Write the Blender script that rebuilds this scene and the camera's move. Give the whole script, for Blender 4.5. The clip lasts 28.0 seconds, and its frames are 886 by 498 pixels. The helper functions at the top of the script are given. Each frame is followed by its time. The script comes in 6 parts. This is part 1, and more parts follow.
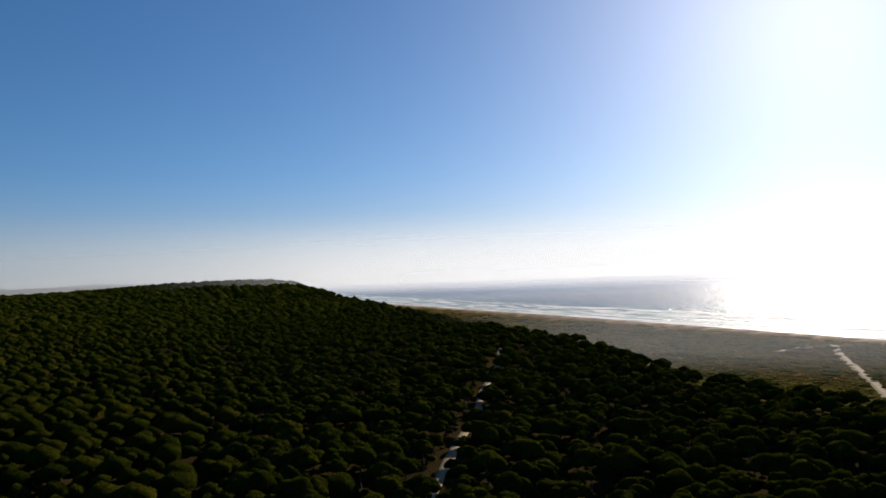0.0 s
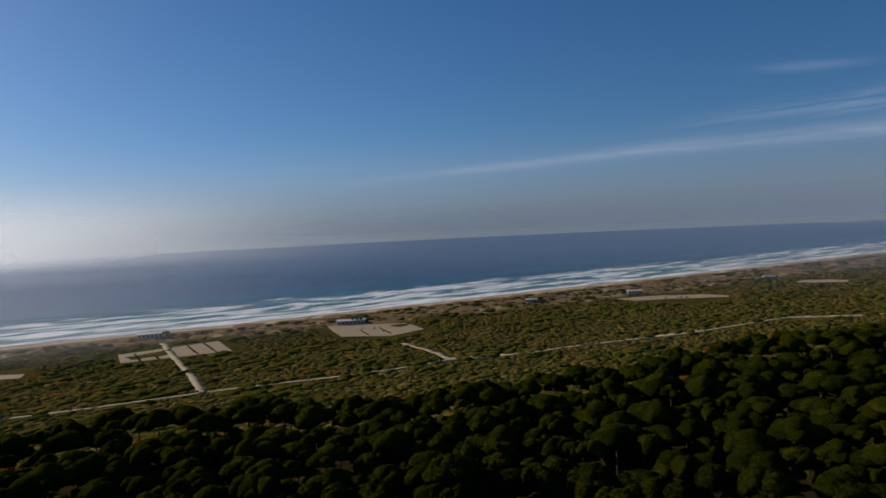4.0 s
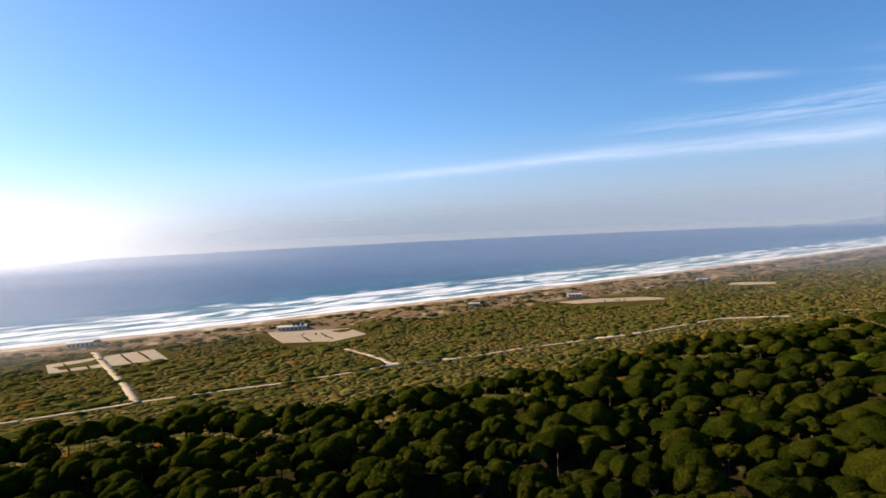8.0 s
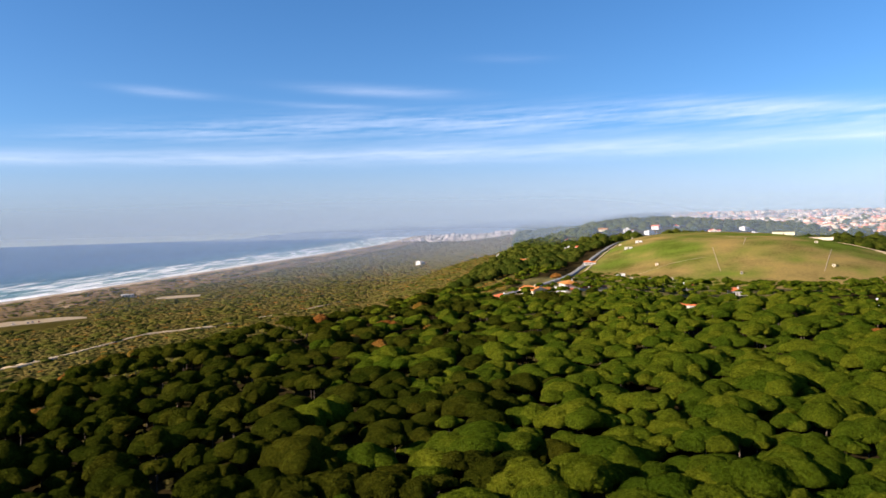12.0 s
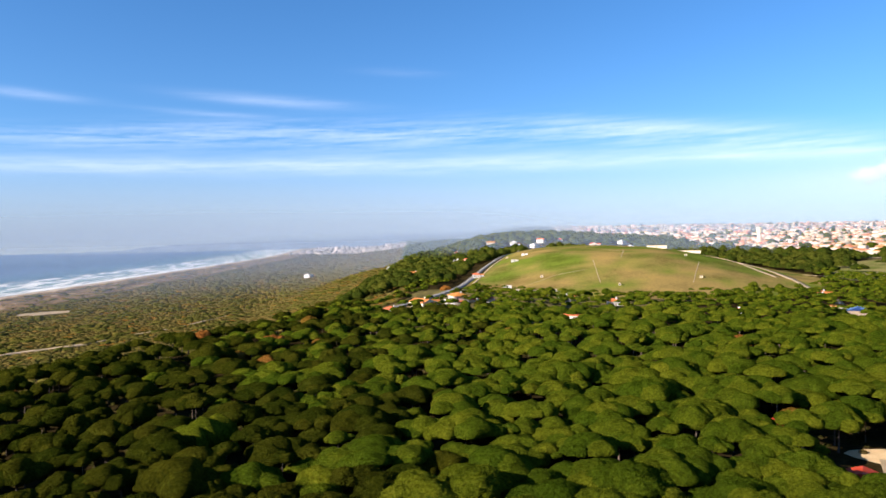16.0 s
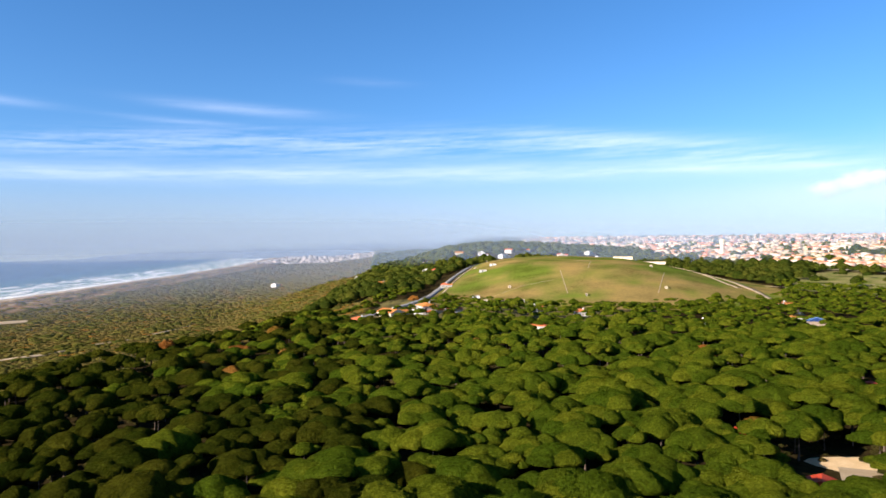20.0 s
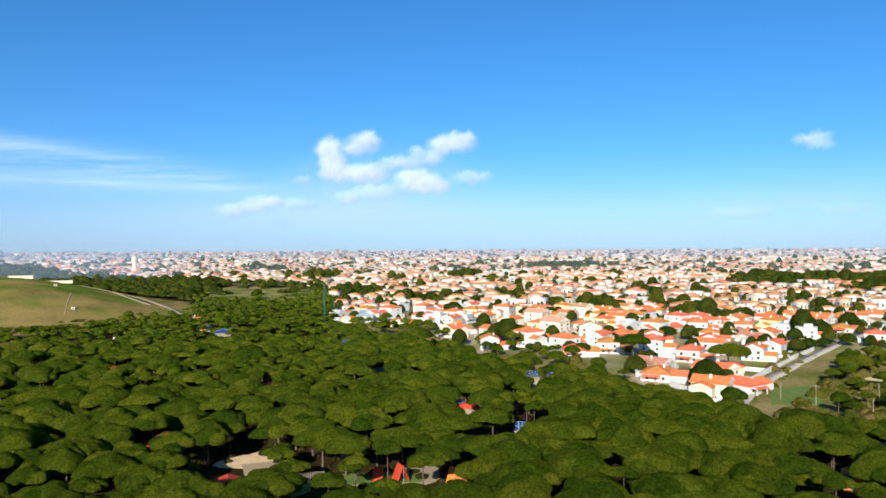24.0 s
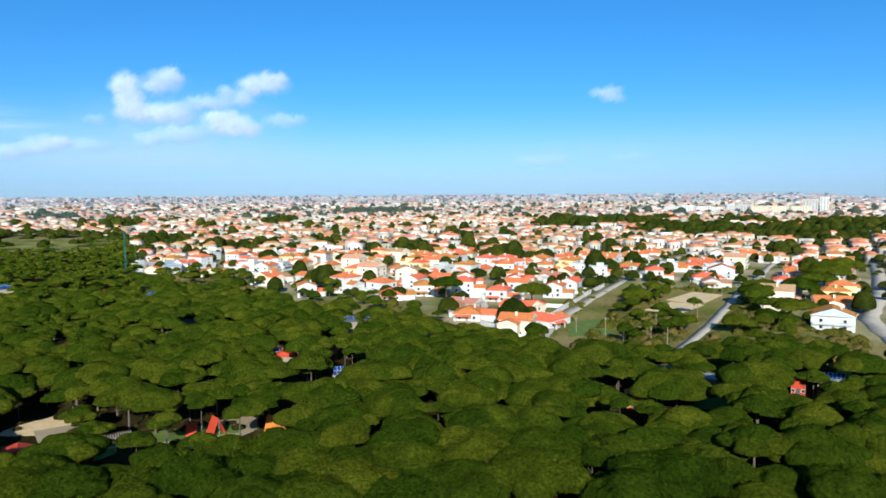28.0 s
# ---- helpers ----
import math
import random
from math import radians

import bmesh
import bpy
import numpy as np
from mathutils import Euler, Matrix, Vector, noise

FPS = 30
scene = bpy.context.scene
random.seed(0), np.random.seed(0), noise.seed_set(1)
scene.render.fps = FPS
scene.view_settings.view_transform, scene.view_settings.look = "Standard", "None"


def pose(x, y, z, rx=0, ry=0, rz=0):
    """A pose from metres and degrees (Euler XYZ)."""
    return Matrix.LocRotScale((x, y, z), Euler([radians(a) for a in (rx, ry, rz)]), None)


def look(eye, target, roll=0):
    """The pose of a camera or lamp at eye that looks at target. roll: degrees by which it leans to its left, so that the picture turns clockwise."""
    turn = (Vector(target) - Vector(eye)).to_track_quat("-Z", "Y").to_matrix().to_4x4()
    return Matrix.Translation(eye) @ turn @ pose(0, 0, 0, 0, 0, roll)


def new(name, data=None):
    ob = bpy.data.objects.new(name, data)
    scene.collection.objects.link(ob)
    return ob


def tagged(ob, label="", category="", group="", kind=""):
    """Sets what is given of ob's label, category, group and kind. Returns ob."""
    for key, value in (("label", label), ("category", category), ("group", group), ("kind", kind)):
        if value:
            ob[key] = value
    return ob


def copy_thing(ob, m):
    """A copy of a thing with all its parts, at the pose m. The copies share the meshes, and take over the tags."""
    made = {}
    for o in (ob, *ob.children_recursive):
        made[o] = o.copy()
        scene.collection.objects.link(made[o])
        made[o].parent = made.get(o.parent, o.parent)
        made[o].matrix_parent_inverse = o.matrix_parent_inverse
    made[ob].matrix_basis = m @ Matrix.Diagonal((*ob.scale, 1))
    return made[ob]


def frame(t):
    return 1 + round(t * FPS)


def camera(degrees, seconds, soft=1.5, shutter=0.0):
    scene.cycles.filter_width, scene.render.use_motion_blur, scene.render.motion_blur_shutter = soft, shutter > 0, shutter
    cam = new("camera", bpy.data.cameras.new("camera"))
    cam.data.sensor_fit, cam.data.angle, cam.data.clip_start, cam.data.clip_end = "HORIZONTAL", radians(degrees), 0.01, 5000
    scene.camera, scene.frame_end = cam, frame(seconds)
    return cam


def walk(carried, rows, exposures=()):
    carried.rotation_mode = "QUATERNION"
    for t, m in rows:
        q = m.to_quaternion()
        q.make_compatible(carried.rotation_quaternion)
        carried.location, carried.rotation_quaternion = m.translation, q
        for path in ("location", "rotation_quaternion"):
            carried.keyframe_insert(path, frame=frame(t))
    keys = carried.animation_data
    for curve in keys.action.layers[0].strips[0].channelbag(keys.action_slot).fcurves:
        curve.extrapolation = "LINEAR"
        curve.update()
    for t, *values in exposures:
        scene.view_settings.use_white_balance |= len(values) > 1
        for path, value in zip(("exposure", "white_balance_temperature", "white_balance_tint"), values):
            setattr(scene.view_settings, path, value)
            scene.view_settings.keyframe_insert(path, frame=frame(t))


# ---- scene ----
import collections
import itertools

EYE = (0.0, 0.0, 110.0)


def aim(yaw, pitch, roll):
    """Camera pose from compass yaw, pitch up and lean, in degrees."""
    return pose(*EYE, 0, 0, -yaw) @ pose(0, 0, 0, 90 + pitch) @ pose(0, 0, 0, 0, 0, roll)


cam = camera(63.87, 28.0, soft=1.65)
TURN = [
    (0.0, -147.97, 1.37, -2.03),
    (0.5, -141.58, 1.24, -2.35),
    (1.0, -130.39, 0.89, -2.70),
    (1.5, -118.10, 0.37, -2.98),
    (2.0, -106.48, -0.12, -3.25),
    (2.5, -94.03, -0.66, -3.34),
    (3.0, -80.68, -1.24, -3.24),
    (3.5, -68.10, -1.78, -3.11),
    (4.0, -58.27, -2.09, -2.79),
    (4.5, -56.06, -2.15, -2.81),
    (6.5, -54.88, -7.09, -2.94),
    (7.0, -54.29, -2.08, -2.80),
    (7.5, -53.95, -1.99, -2.81),
    (8.0, -53.63, -1.95, -2.78),
    (8.5, -50.86, -1.97, -2.72),
    (9.0, -40.77, -2.28, -2.46),
    (9.5, -27.64, -2.59, -2.03),
    (10.0, -19.99, -2.68, -1.79),
    (10.5, -18.52, -2.62, -1.72),
    (11.0, -17.27, -2.54, -1.62),
    (11.5, -13.02, -2.50, -1.42),
    (12.0, -9.62, -2.46, -1.37),
    (12.5, -8.64, -2.35, -1.30),
    (14.5, -7.13, -1.90, -1.20),
    (15.0, -5.50, -1.80, -1.14),
    (15.5, -2.29, -1.71, -1.04),
    (16.0, -0.75, -1.62, -1.01),
    (16.5, -0.21, -1.51, -1.01),
    (17.0, 0.08, -1.43, -0.92),
    (17.5, 0.39, -1.35, -0.93),
    (18.0, 0.71, -1.23, -0.93),
    (18.5, 0.97, -1.15, -0.81),
    (19.0, 1.28, -1.04, -0.79),
    (19.5, 1.56, -0.93, -0.69),
    (20.0, 1.80, -0.85, -0.65),
    (20.5, 2.03, -0.76, -0.58),
    (22.5, 11.32, -0.53, 0.25),
    (23.0, 24.52, -0.25, 0.13),
    (23.5, 38.39, -0.00, -0.12),
    (24.0, 46.72, 0.14, -0.29),
    (24.5, 48.06, 0.26, -0.26),
    (25.0, 48.22, -2.50, -0.35),
    (25.5, 48.17, -4.91, -0.28),
    (26.0, 48.05, -4.82, -0.24),
    (26.5, 49.96, -4.69, -0.20),
    (27.0, 53.90, -4.56, -0.23),
    (27.5, 58.26, -4.42, -0.30),
    (28.0, 61.39, -4.30, -0.37),
]
EXPOSURE = [(0.0, -0.06, 6200, 14), (2.0, -0.45, 6200, 14), (3.0, -0.6, 5950, 14), (4.5, -0.2, 6000, 15), (6.5, 0.85, 6400, 18), (8.0, 0.97, 6450, 19), (10.0, 0.84, 6350, 18), (11.0, 0.89, 6280, 18), (13.0, 1.02, 6180, 18),
            (17.0, 1.12, 6080, 17), (20.0, 1.1, 6050, 17), (23.0, 0.92, 5900, 14), (25.0, 0.55, 5080, 3), (28.0, 0.55, 5080, 3)]
walk(cam, [(t, aim(y, p, r)) for t, y, p, r in TURN], EXPOSURE)

# ---- world and sun ----
SUN_AZ, SUN_EL = -119.0, 23.0
world = bpy.data.worlds.new("world")
scene.world = world
world.use_nodes = True
wn = world.node_tree.nodes
sky = wn.new("ShaderNodeTexSky")
sky.sky_type, sky.sun_disc = "NISHITA", False
sky.sun_elevation, sky.sun_rotation = radians(SUN_EL), radians(SUN_AZ)
sky.altitude, sky.air_density, sky.dust_density, sky.ozone_density = 700, 1.0, 0.95, 4.5
wn["Background"].inputs["Strength"].default_value = 0.088
tc = wn.new("ShaderNodeTexCoord")
lift = wn.new("ShaderNodeVectorMath")
lift.operation = "ADD"
lift.inputs[1].default_value = (0, 0, 0.045)
world.node_tree.links.new(tc.outputs["Generated"], lift.inputs[0])
world.node_tree.links.new(lift.outputs[0], sky.inputs["Vector"])
rich = wn.new("ShaderNodeHueSaturation")
rich.inputs["Saturation"].default_value, rich.inputs["Hue"].default_value = 1.16, 0.497
pale = wn.new("ShaderNodeHueSaturation")
pale.inputs["Saturation"].default_value, pale.inputs["Value"].default_value = 0.64, 0.86
split = wn.new("ShaderNodeSeparateXYZ")
band = wn.new("ShaderNodeMapRange")
band.interpolation_type = "SMOOTHSTEP"
for k, v in (("From Min", -0.02), ("From Max", 0.14), ("To Min", 0.95), ("To Max", 0.0)):
    band.inputs[k].default_value = v
air = wn.new("ShaderNodeMix")
air.data_type = "RGBA"
wl = world.node_tree.links.new
wl(tc.outputs["Generated"], split.inputs[0])
wl(split.outputs["Z"], band.inputs["Value"])
wl(sky.outputs[0], rich.inputs["Color"])
wl(sky.outputs[0], pale.inputs["Color"])
wl(band.outputs[0], air.inputs[0])
wl(rich.outputs[0], air.inputs[6])
wl(pale.outputs[0], air.inputs[7])
wl(air.outputs[2], wn["Background"].inputs["Color"])
sun = new("sun", bpy.data.lights.new("sun", "SUN"))
sun.data.energy, sun.data.angle, sun.data.color = 5.3, radians(0.53), (1.0, 0.885, 0.70)
sa, se = radians(SUN_AZ), radians(SUN_EL)
SUN_DIR = Vector((math.sin(sa) * math.cos(se), math.cos(sa) * math.cos(se), math.sin(se)))
sun.matrix_world = look(SUN_DIR * 3000, (0, 0, 0))

# ---- materials ----


def material(name, cols, scale=1.0, fine=8.0, rough=0.8, bump=0.3, bump_scale=None, rand=0.0, spec=0.08, metal=0.0, coords="Object", dist=0.1, island=False, mix_lo=0.35, mix_hi=0.65):
    """Two-scale noise between colours, with bump and an optional random change from piece to piece."""
    m = bpy.data.materials.new(name)
    m.use_nodes = True
    nt = m.node_tree
    n, link = nt.nodes, nt.links.new
    b = n["Principled BSDF"]
    b.inputs["Roughness"].default_value = rough
    b.inputs["Specular IOR Level"].default_value = spec
    b.inputs["Metallic"].default_value = metal
    tc = n.new("ShaderNodeTexCoord")
    big, small = n.new("ShaderNodeTexNoise"), n.new("ShaderNodeTexNoise")
    for node, s, d in ((big, scale, 4), (small, scale * fine, 3)):
        node.inputs["Scale"].default_value, node.inputs["Detail"].default_value = s, d
        link(tc.outputs[coords], node.inputs["Vector"])
    mixv = n.new("ShaderNodeMix")
    mixv.inputs["Factor"].default_value = 0.45
    link(big.outputs["Fac"], mixv.inputs[2])
    link(small.outputs["Fac"], mixv.inputs[3])
    ramp = n.new("ShaderNodeValToRGB")
    els = ramp.color_ramp.elements
    while len(els) < len(cols):
        els.new(0.5)
    for i, c in enumerate(cols):
        els[i].position = mix_lo + (mix_hi - mix_lo) * i / max(1, len(cols) - 1)
        els[i].color = (*c, 1)
    link(mixv.outputs[0], ramp.inputs["Fac"])
    out = ramp.outputs["Color"]
    if rand:
        src = n.new("ShaderNodeNewGeometry").outputs["Random Per Island"] if island else n.new("ShaderNodeObjectInfo").outputs["Random"]
        mr = n.new("ShaderNodeMapRange")
        mr.inputs["To Min"].default_value, mr.inputs["To Max"].default_value = 1 - rand, 1 + rand
        link(src, mr.inputs["Value"])
        hs = n.new("ShaderNodeHueSaturation")
        link(out, hs.inputs["Color"])
        link(mr.outputs[0], hs.inputs["Value"])
        hr = n.new("ShaderNodeMapRange")
        hr.inputs["To Min"].default_value, hr.inputs["To Max"].default_value = 0.5 + rand * 0.09, 0.5 - rand * 0.09
        link(src, hr.inputs["Value"])
        link(hr.outputs[0], hs.inputs["Hue"])
        out = hs.outputs["Color"]
    link(out, b.inputs["Base Color"])
    if bump:
        bn = n.new("ShaderNodeBump")
        bn.inputs["Strength"].default_value, bn.inputs["Distance"].default_value = bump, dist
        link(small.outputs["Fac"], bn.inputs["Height"])
        link(bn.outputs[0], b.inputs["Normal"])
    return m




def needles(name, cols, island, tuft=1.5, relief=1.0, dark=0.5, light=1.4):
    """Needle clumps: cell-like tufts for relief, noise for colour, painted shade between the tufts."""
    m = material(name, cols, 0.22, 7, 1.0, 0, rand=0.28, spec=0.0, island=island, mix_lo=0.3, mix_hi=0.7)
    n, link = m.node_tree.nodes, m.node_tree.links.new
    geo = n.new("ShaderNodeNewGeometry")
    vo = n.new("ShaderNodeTexVoronoi")
    vo.inputs["Scale"].default_value = tuft
    link(geo.outputs["Position"], vo.inputs["Vector"])
    fine = n.new("ShaderNodeTexNoise")
    fine.inputs["Scale"].default_value, fine.inputs["Detail"].default_value, fine.inputs["Roughness"].default_value = tuft * 0.8, 8, 0.8
    link(geo.outputs["Position"], fine.inputs["Vector"])
    for node in n:
        if node.type == "TEX_NOISE" and node is not fine:
            for l in list(node.inputs["Vector"].links):
                m.node_tree.links.remove(l)
            link(geo.outputs["Position"], node.inputs["Vector"])
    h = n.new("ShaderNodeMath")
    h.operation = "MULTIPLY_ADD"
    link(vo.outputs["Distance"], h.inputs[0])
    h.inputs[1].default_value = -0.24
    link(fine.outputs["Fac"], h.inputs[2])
    bn = n.new("ShaderNodeBump")
    bn.inputs["Strength"].default_value, bn.inputs["Distance"].default_value = relief, 3.6 / tuft
    link(h.outputs[0], bn.inputs["Height"])
    b = n["Principled BSDF"]
    link(bn.outputs[0], b.inputs["Normal"])
    # shade painted into the base colour: darker between the tufts, lighter on them
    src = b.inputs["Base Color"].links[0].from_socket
    crease_shade = n.new("ShaderNodeMapRange")
    crease_shade.inputs["From Min"].default_value, crease_shade.inputs["From Max"].default_value = 0.16, 0.54
    crease_shade.inputs["To Min"].default_value, crease_shade.inputs["To Max"].default_value = dark, light
    link(h.outputs[0], crease_shade.inputs["Value"])
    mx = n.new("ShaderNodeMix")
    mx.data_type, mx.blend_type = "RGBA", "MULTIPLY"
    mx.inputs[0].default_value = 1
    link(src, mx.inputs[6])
    link(crease_shade.outputs[0], mx.inputs[7])
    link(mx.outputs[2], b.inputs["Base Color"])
    return m


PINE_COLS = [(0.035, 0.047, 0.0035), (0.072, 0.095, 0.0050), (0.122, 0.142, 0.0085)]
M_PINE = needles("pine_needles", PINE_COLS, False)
# Darker copy of the pine colours, painting in shade on the backlit side.
PINE_SHADED_COLS = [(0.016, 0.020, 0.0020), (0.033, 0.038, 0.0030), (0.056, 0.060, 0.0050)]
M_PINE_SHADED = needles("pine_needles_shaded", PINE_SHADED_COLS, False)
M_PINE_SHADED_FAR = needles("pine_needles_shaded_massed", PINE_SHADED_COLS, True)
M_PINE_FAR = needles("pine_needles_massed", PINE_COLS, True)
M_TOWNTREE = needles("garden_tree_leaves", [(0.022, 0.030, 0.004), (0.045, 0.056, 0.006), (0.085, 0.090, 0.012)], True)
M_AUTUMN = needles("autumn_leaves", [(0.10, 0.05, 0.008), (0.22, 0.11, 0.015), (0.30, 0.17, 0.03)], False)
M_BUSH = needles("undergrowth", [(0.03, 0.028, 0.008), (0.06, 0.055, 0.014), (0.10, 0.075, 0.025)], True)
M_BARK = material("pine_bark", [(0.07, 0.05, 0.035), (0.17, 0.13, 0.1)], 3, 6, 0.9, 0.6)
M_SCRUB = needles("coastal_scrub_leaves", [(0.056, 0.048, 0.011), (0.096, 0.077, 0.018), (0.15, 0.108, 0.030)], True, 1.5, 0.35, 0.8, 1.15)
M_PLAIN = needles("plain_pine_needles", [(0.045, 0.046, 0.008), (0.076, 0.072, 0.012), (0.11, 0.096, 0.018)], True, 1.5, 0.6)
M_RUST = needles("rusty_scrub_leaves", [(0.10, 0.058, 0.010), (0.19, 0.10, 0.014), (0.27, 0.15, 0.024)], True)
M_TRACK = material("sandy_track", [(0.31, 0.23, 0.13), (0.42, 0.32, 0.20)], 0.15, 12, 0.9, 0.3)
M_ASPHALT = material("worn_asphalt", [(0.39, 0.325, 0.245), (0.51, 0.43, 0.335)], 0.3, 12, 0.95, 0.2)
M_TARMAC = material("grey_tarmac", [(0.13, 0.125, 0.12), (0.22, 0.21, 0.195)], 0.3, 12, 0.9, 0.2)
M_WALL = material("lime_washed_wall", [(0.46, 0.43, 0.38), (0.68, 0.655, 0.61)], 0.4, 8, 0.85, 0.1, rand=0.2)
M_ROOF = material("clay_roof_tiles", [(0.50, 0.13, 0.035), (0.70, 0.24, 0.075)], 0.8, 7, 0.8, 0.5, rand=0.25)
M_OLDROOF = material("weathered_roof_tiles", [(0.30, 0.14, 0.07), (0.46, 0.26, 0.14)], 0.8, 7, 0.85, 0.5, rand=0.3)
M_WALL_FAR = material("pale_walls_far", [(0.40, 0.325, 0.235), (0.67, 0.595, 0.49)], 0.02, 9, 0.85, 0, rand=0.34, island=True)
M_ROOF_FAR = material("clay_roofs_far", [(0.44, 0.155, 0.06), (0.64, 0.30, 0.135)], 0.02, 9, 0.8, 0, rand=0.32, island=True)
M_GLASS = material("window_dark_glass", [(0.02, 0.025, 0.03), (0.05, 0.055, 0.06)], 0.5, 4, 0.1, 0, spec=0.6)

# ---- the lie of the land ----
EDGE_Y = [-5000, -1900, -813, -571, -379, -227, -129, -76, 35, 92, 196, 268, 329, 378, 492, 609, 1500, 2500, 5000]
EDGE_X = [-900, -663, -433, -365, -335, -263, -250, -212, -214, -180, -166, -163, -145, -116, -72, -40, -10, -60, -200]
SHORE_Y = [-5000, -1530, -1000, -500, 0, 220, 530, 1100, 2000, 3000, 3500, 5000]
SHORE_X = [-1160, -980, -958, -915, -890, -858, -842, -820, -805, -800, -840, -1000]


def smooth(a, b, v):
    u = np.clip((v - a) / (b - a), 0, 1)
    return u * u * (3 - 2 * u)


def wobble(x, y, size, seed=0.0):
    """Cheap smooth noise, -1 to 1, for arrays."""
    x, y = np.asarray(x) / size, np.asarray(y) / size
    r = 0
    for k, (a, b, w) in enumerate(((1.0, 0.3, 1.0), (-0.6, 1.1, 0.9), (1.7, 1.3, 0.5), (-2.1, 1.9, 0.4), (3.3, -2.7, 0.25), (4.1, 3.9, 0.2))):
        r = r + w * np.sin(a * x * 2.3 + b * y * 2.3 + seed * (k + 1) * 1.7 + 1.3 * np.sin(b * x * 1.1 - a * y * 0.9 + seed))
    return r / 2.4


def ground_z(x, y):
    x, y = np.asarray(x, float), np.asarray(y, float)
    d = np.hypot(x, y)
    s = x - np.interp(y, EDGE_Y, EDGE_X)
    u = x - np.interp(y, SHORE_Y, SHORE_X)
    inland = smooth(0, 700, s) * smooth(-200, 400, x)
    plateau = 50.5 + 1.2 * wobble(x, y, 160) + 56 * (np.clip(d - 750, 0, None) / 4150) ** 1.5 * inland * smooth(-800, 300, y)
    plateau = plateau + 27 * np.exp(-((x + 520) / 420) ** 2 - ((y + 1950) / 620) ** 2)
    r = np.hypot((x - 196) / 224, (y - 935) / 392)
    plateau = plateau + 30 * smooth(1.0, 0.28, r)
    az = np.degrees(np.arctan2(x, y))
    plateau = plateau + np.interp(az, [-1.5, 0.5, 2, 4.3, 7.5, 9.6, 12.7, 16, 20, 23], [0, 14, 28, 35, 38, 34, 26, 17, 7, 0]) * np.exp(-((d - 1700) / 330) ** 2)
    low = 4 + smooth(60, 90, u) * smooth(230, 130, u) * (1.6 + 2.2 * wobble(x, y, 35))
    low = np.where(u < 60, -5 + 9 * smooth(-90, 62, u) ** 1.0, low)
    wide = np.interp(y, [500, 1500], [0, 260])
    b = smooth(-135 - wide, 6 + wide * 0.35, s)
    return low * (1 - b) + plateau * b


def in_field(x, y):
    return (np.hypot((x - 196) / 224, (y - 935) / 392) < 0.97) & (np.degrees(np.arctan2(x, y)) > np.interp(y, [540, 830, 1110], [-3.0, 2.6, 6.0]))


CITY_AZ = [8, 13, 16, 19, 30, 37.5, 38.3, 43, 45.2, 46.8, 49.4, 57.5, 62, 68, 70.5, 71, 75, 84, 87, 93, 130]
CITY_D = [3300, 2500, 1900, 1550, 1300, 1150, 585, 620, 590, 440, 415, 400, 330, 305, 305, 440, 455, 475, 400, 330, 420]


def in_city(x, y):
    az, d = np.degrees(np.arctan2(x, y)), np.hypot(x, y)
    return (az > 8) & (az < 130) & (d > np.interp(az, CITY_AZ, CITY_D))


def in_meadow(x, y):
    """A grassy opening in the woods short of the town."""
    az, d = np.degrees(np.arctan2(x, y)), np.hypot(x, y)
    w = 0.35 * wobble(x, y, 60)
    return (np.hypot((az - 32.2) / 4.6, (d - 1010) / 190) + w < 1) | (np.hypot((az - 46) / 2.6, (d - 505) / 34) + w < 1)


WOOD_AZ = [37.3, 38.2, 43, 46, 50, 57, 62, 68, 72, 80, 86, 93, 120]
WOOD_D = [1150, 460, 440, 400, 335, 312, 272, 240, 236, 243, 256, 262, 300]


def in_forest(x, y):
    s = x - np.interp(y, EDGE_Y, EDGE_X)
    az, d = np.degrees(np.arctan2(x, y)), np.hypot(x, y)
    front = np.interp(az, WOOD_AZ, WOOD_D)
    return (s > -12) & ~in_field(x, y) & ~in_city(x, y) & ((az < 37.3) | (az > 120) | (d < front)) & (~in_meadow(x, y) | (wobble(x, y, 26, 8.0) > 0.62))


# ---- mesh helpers ----


def mesh_from(name, verts, faces, mat=None, smooth_faces=False):
    me = bpy.data.meshes.new(name)
    verts = np.asarray(verts, np.float32)
    faces = np.asarray(faces, np.int32)
    k = faces.shape[1]
    me.vertices.add(len(verts))
    me.vertices.foreach_set("co", verts.ravel())
    me.loops.add(faces.size)
    me.loops.foreach_set("vertex_index", faces.ravel())
    me.polygons.add(len(faces))
    me.polygons.foreach_set("loop_start", np.arange(0, faces.size, k, dtype=np.int32))
    me.polygons.foreach_set("loop_total", np.full(len(faces), k, np.int32))
    me.update(calc_edges=True)
    me.validate()
    if smooth_faces:
        me.polygons.foreach_set("use_smooth", np.ones(len(faces), bool))
    if mat:
        me.materials.append(mat)
    return me


def part(name, data, mat, parent, label=""):
    """Links a bmesh or mesh as one object under a thing or a part."""
    if isinstance(data, bmesh.types.BMesh):
        me = bpy.data.meshes.new(name)
        data.to_mesh(me)
        data.free()
    else:
        me = data
    if mat and not me.materials:
        me.materials.append(mat)
    ob = new(name, me)
    if parent:
        ob.parent = parent
    return tagged(ob, label)


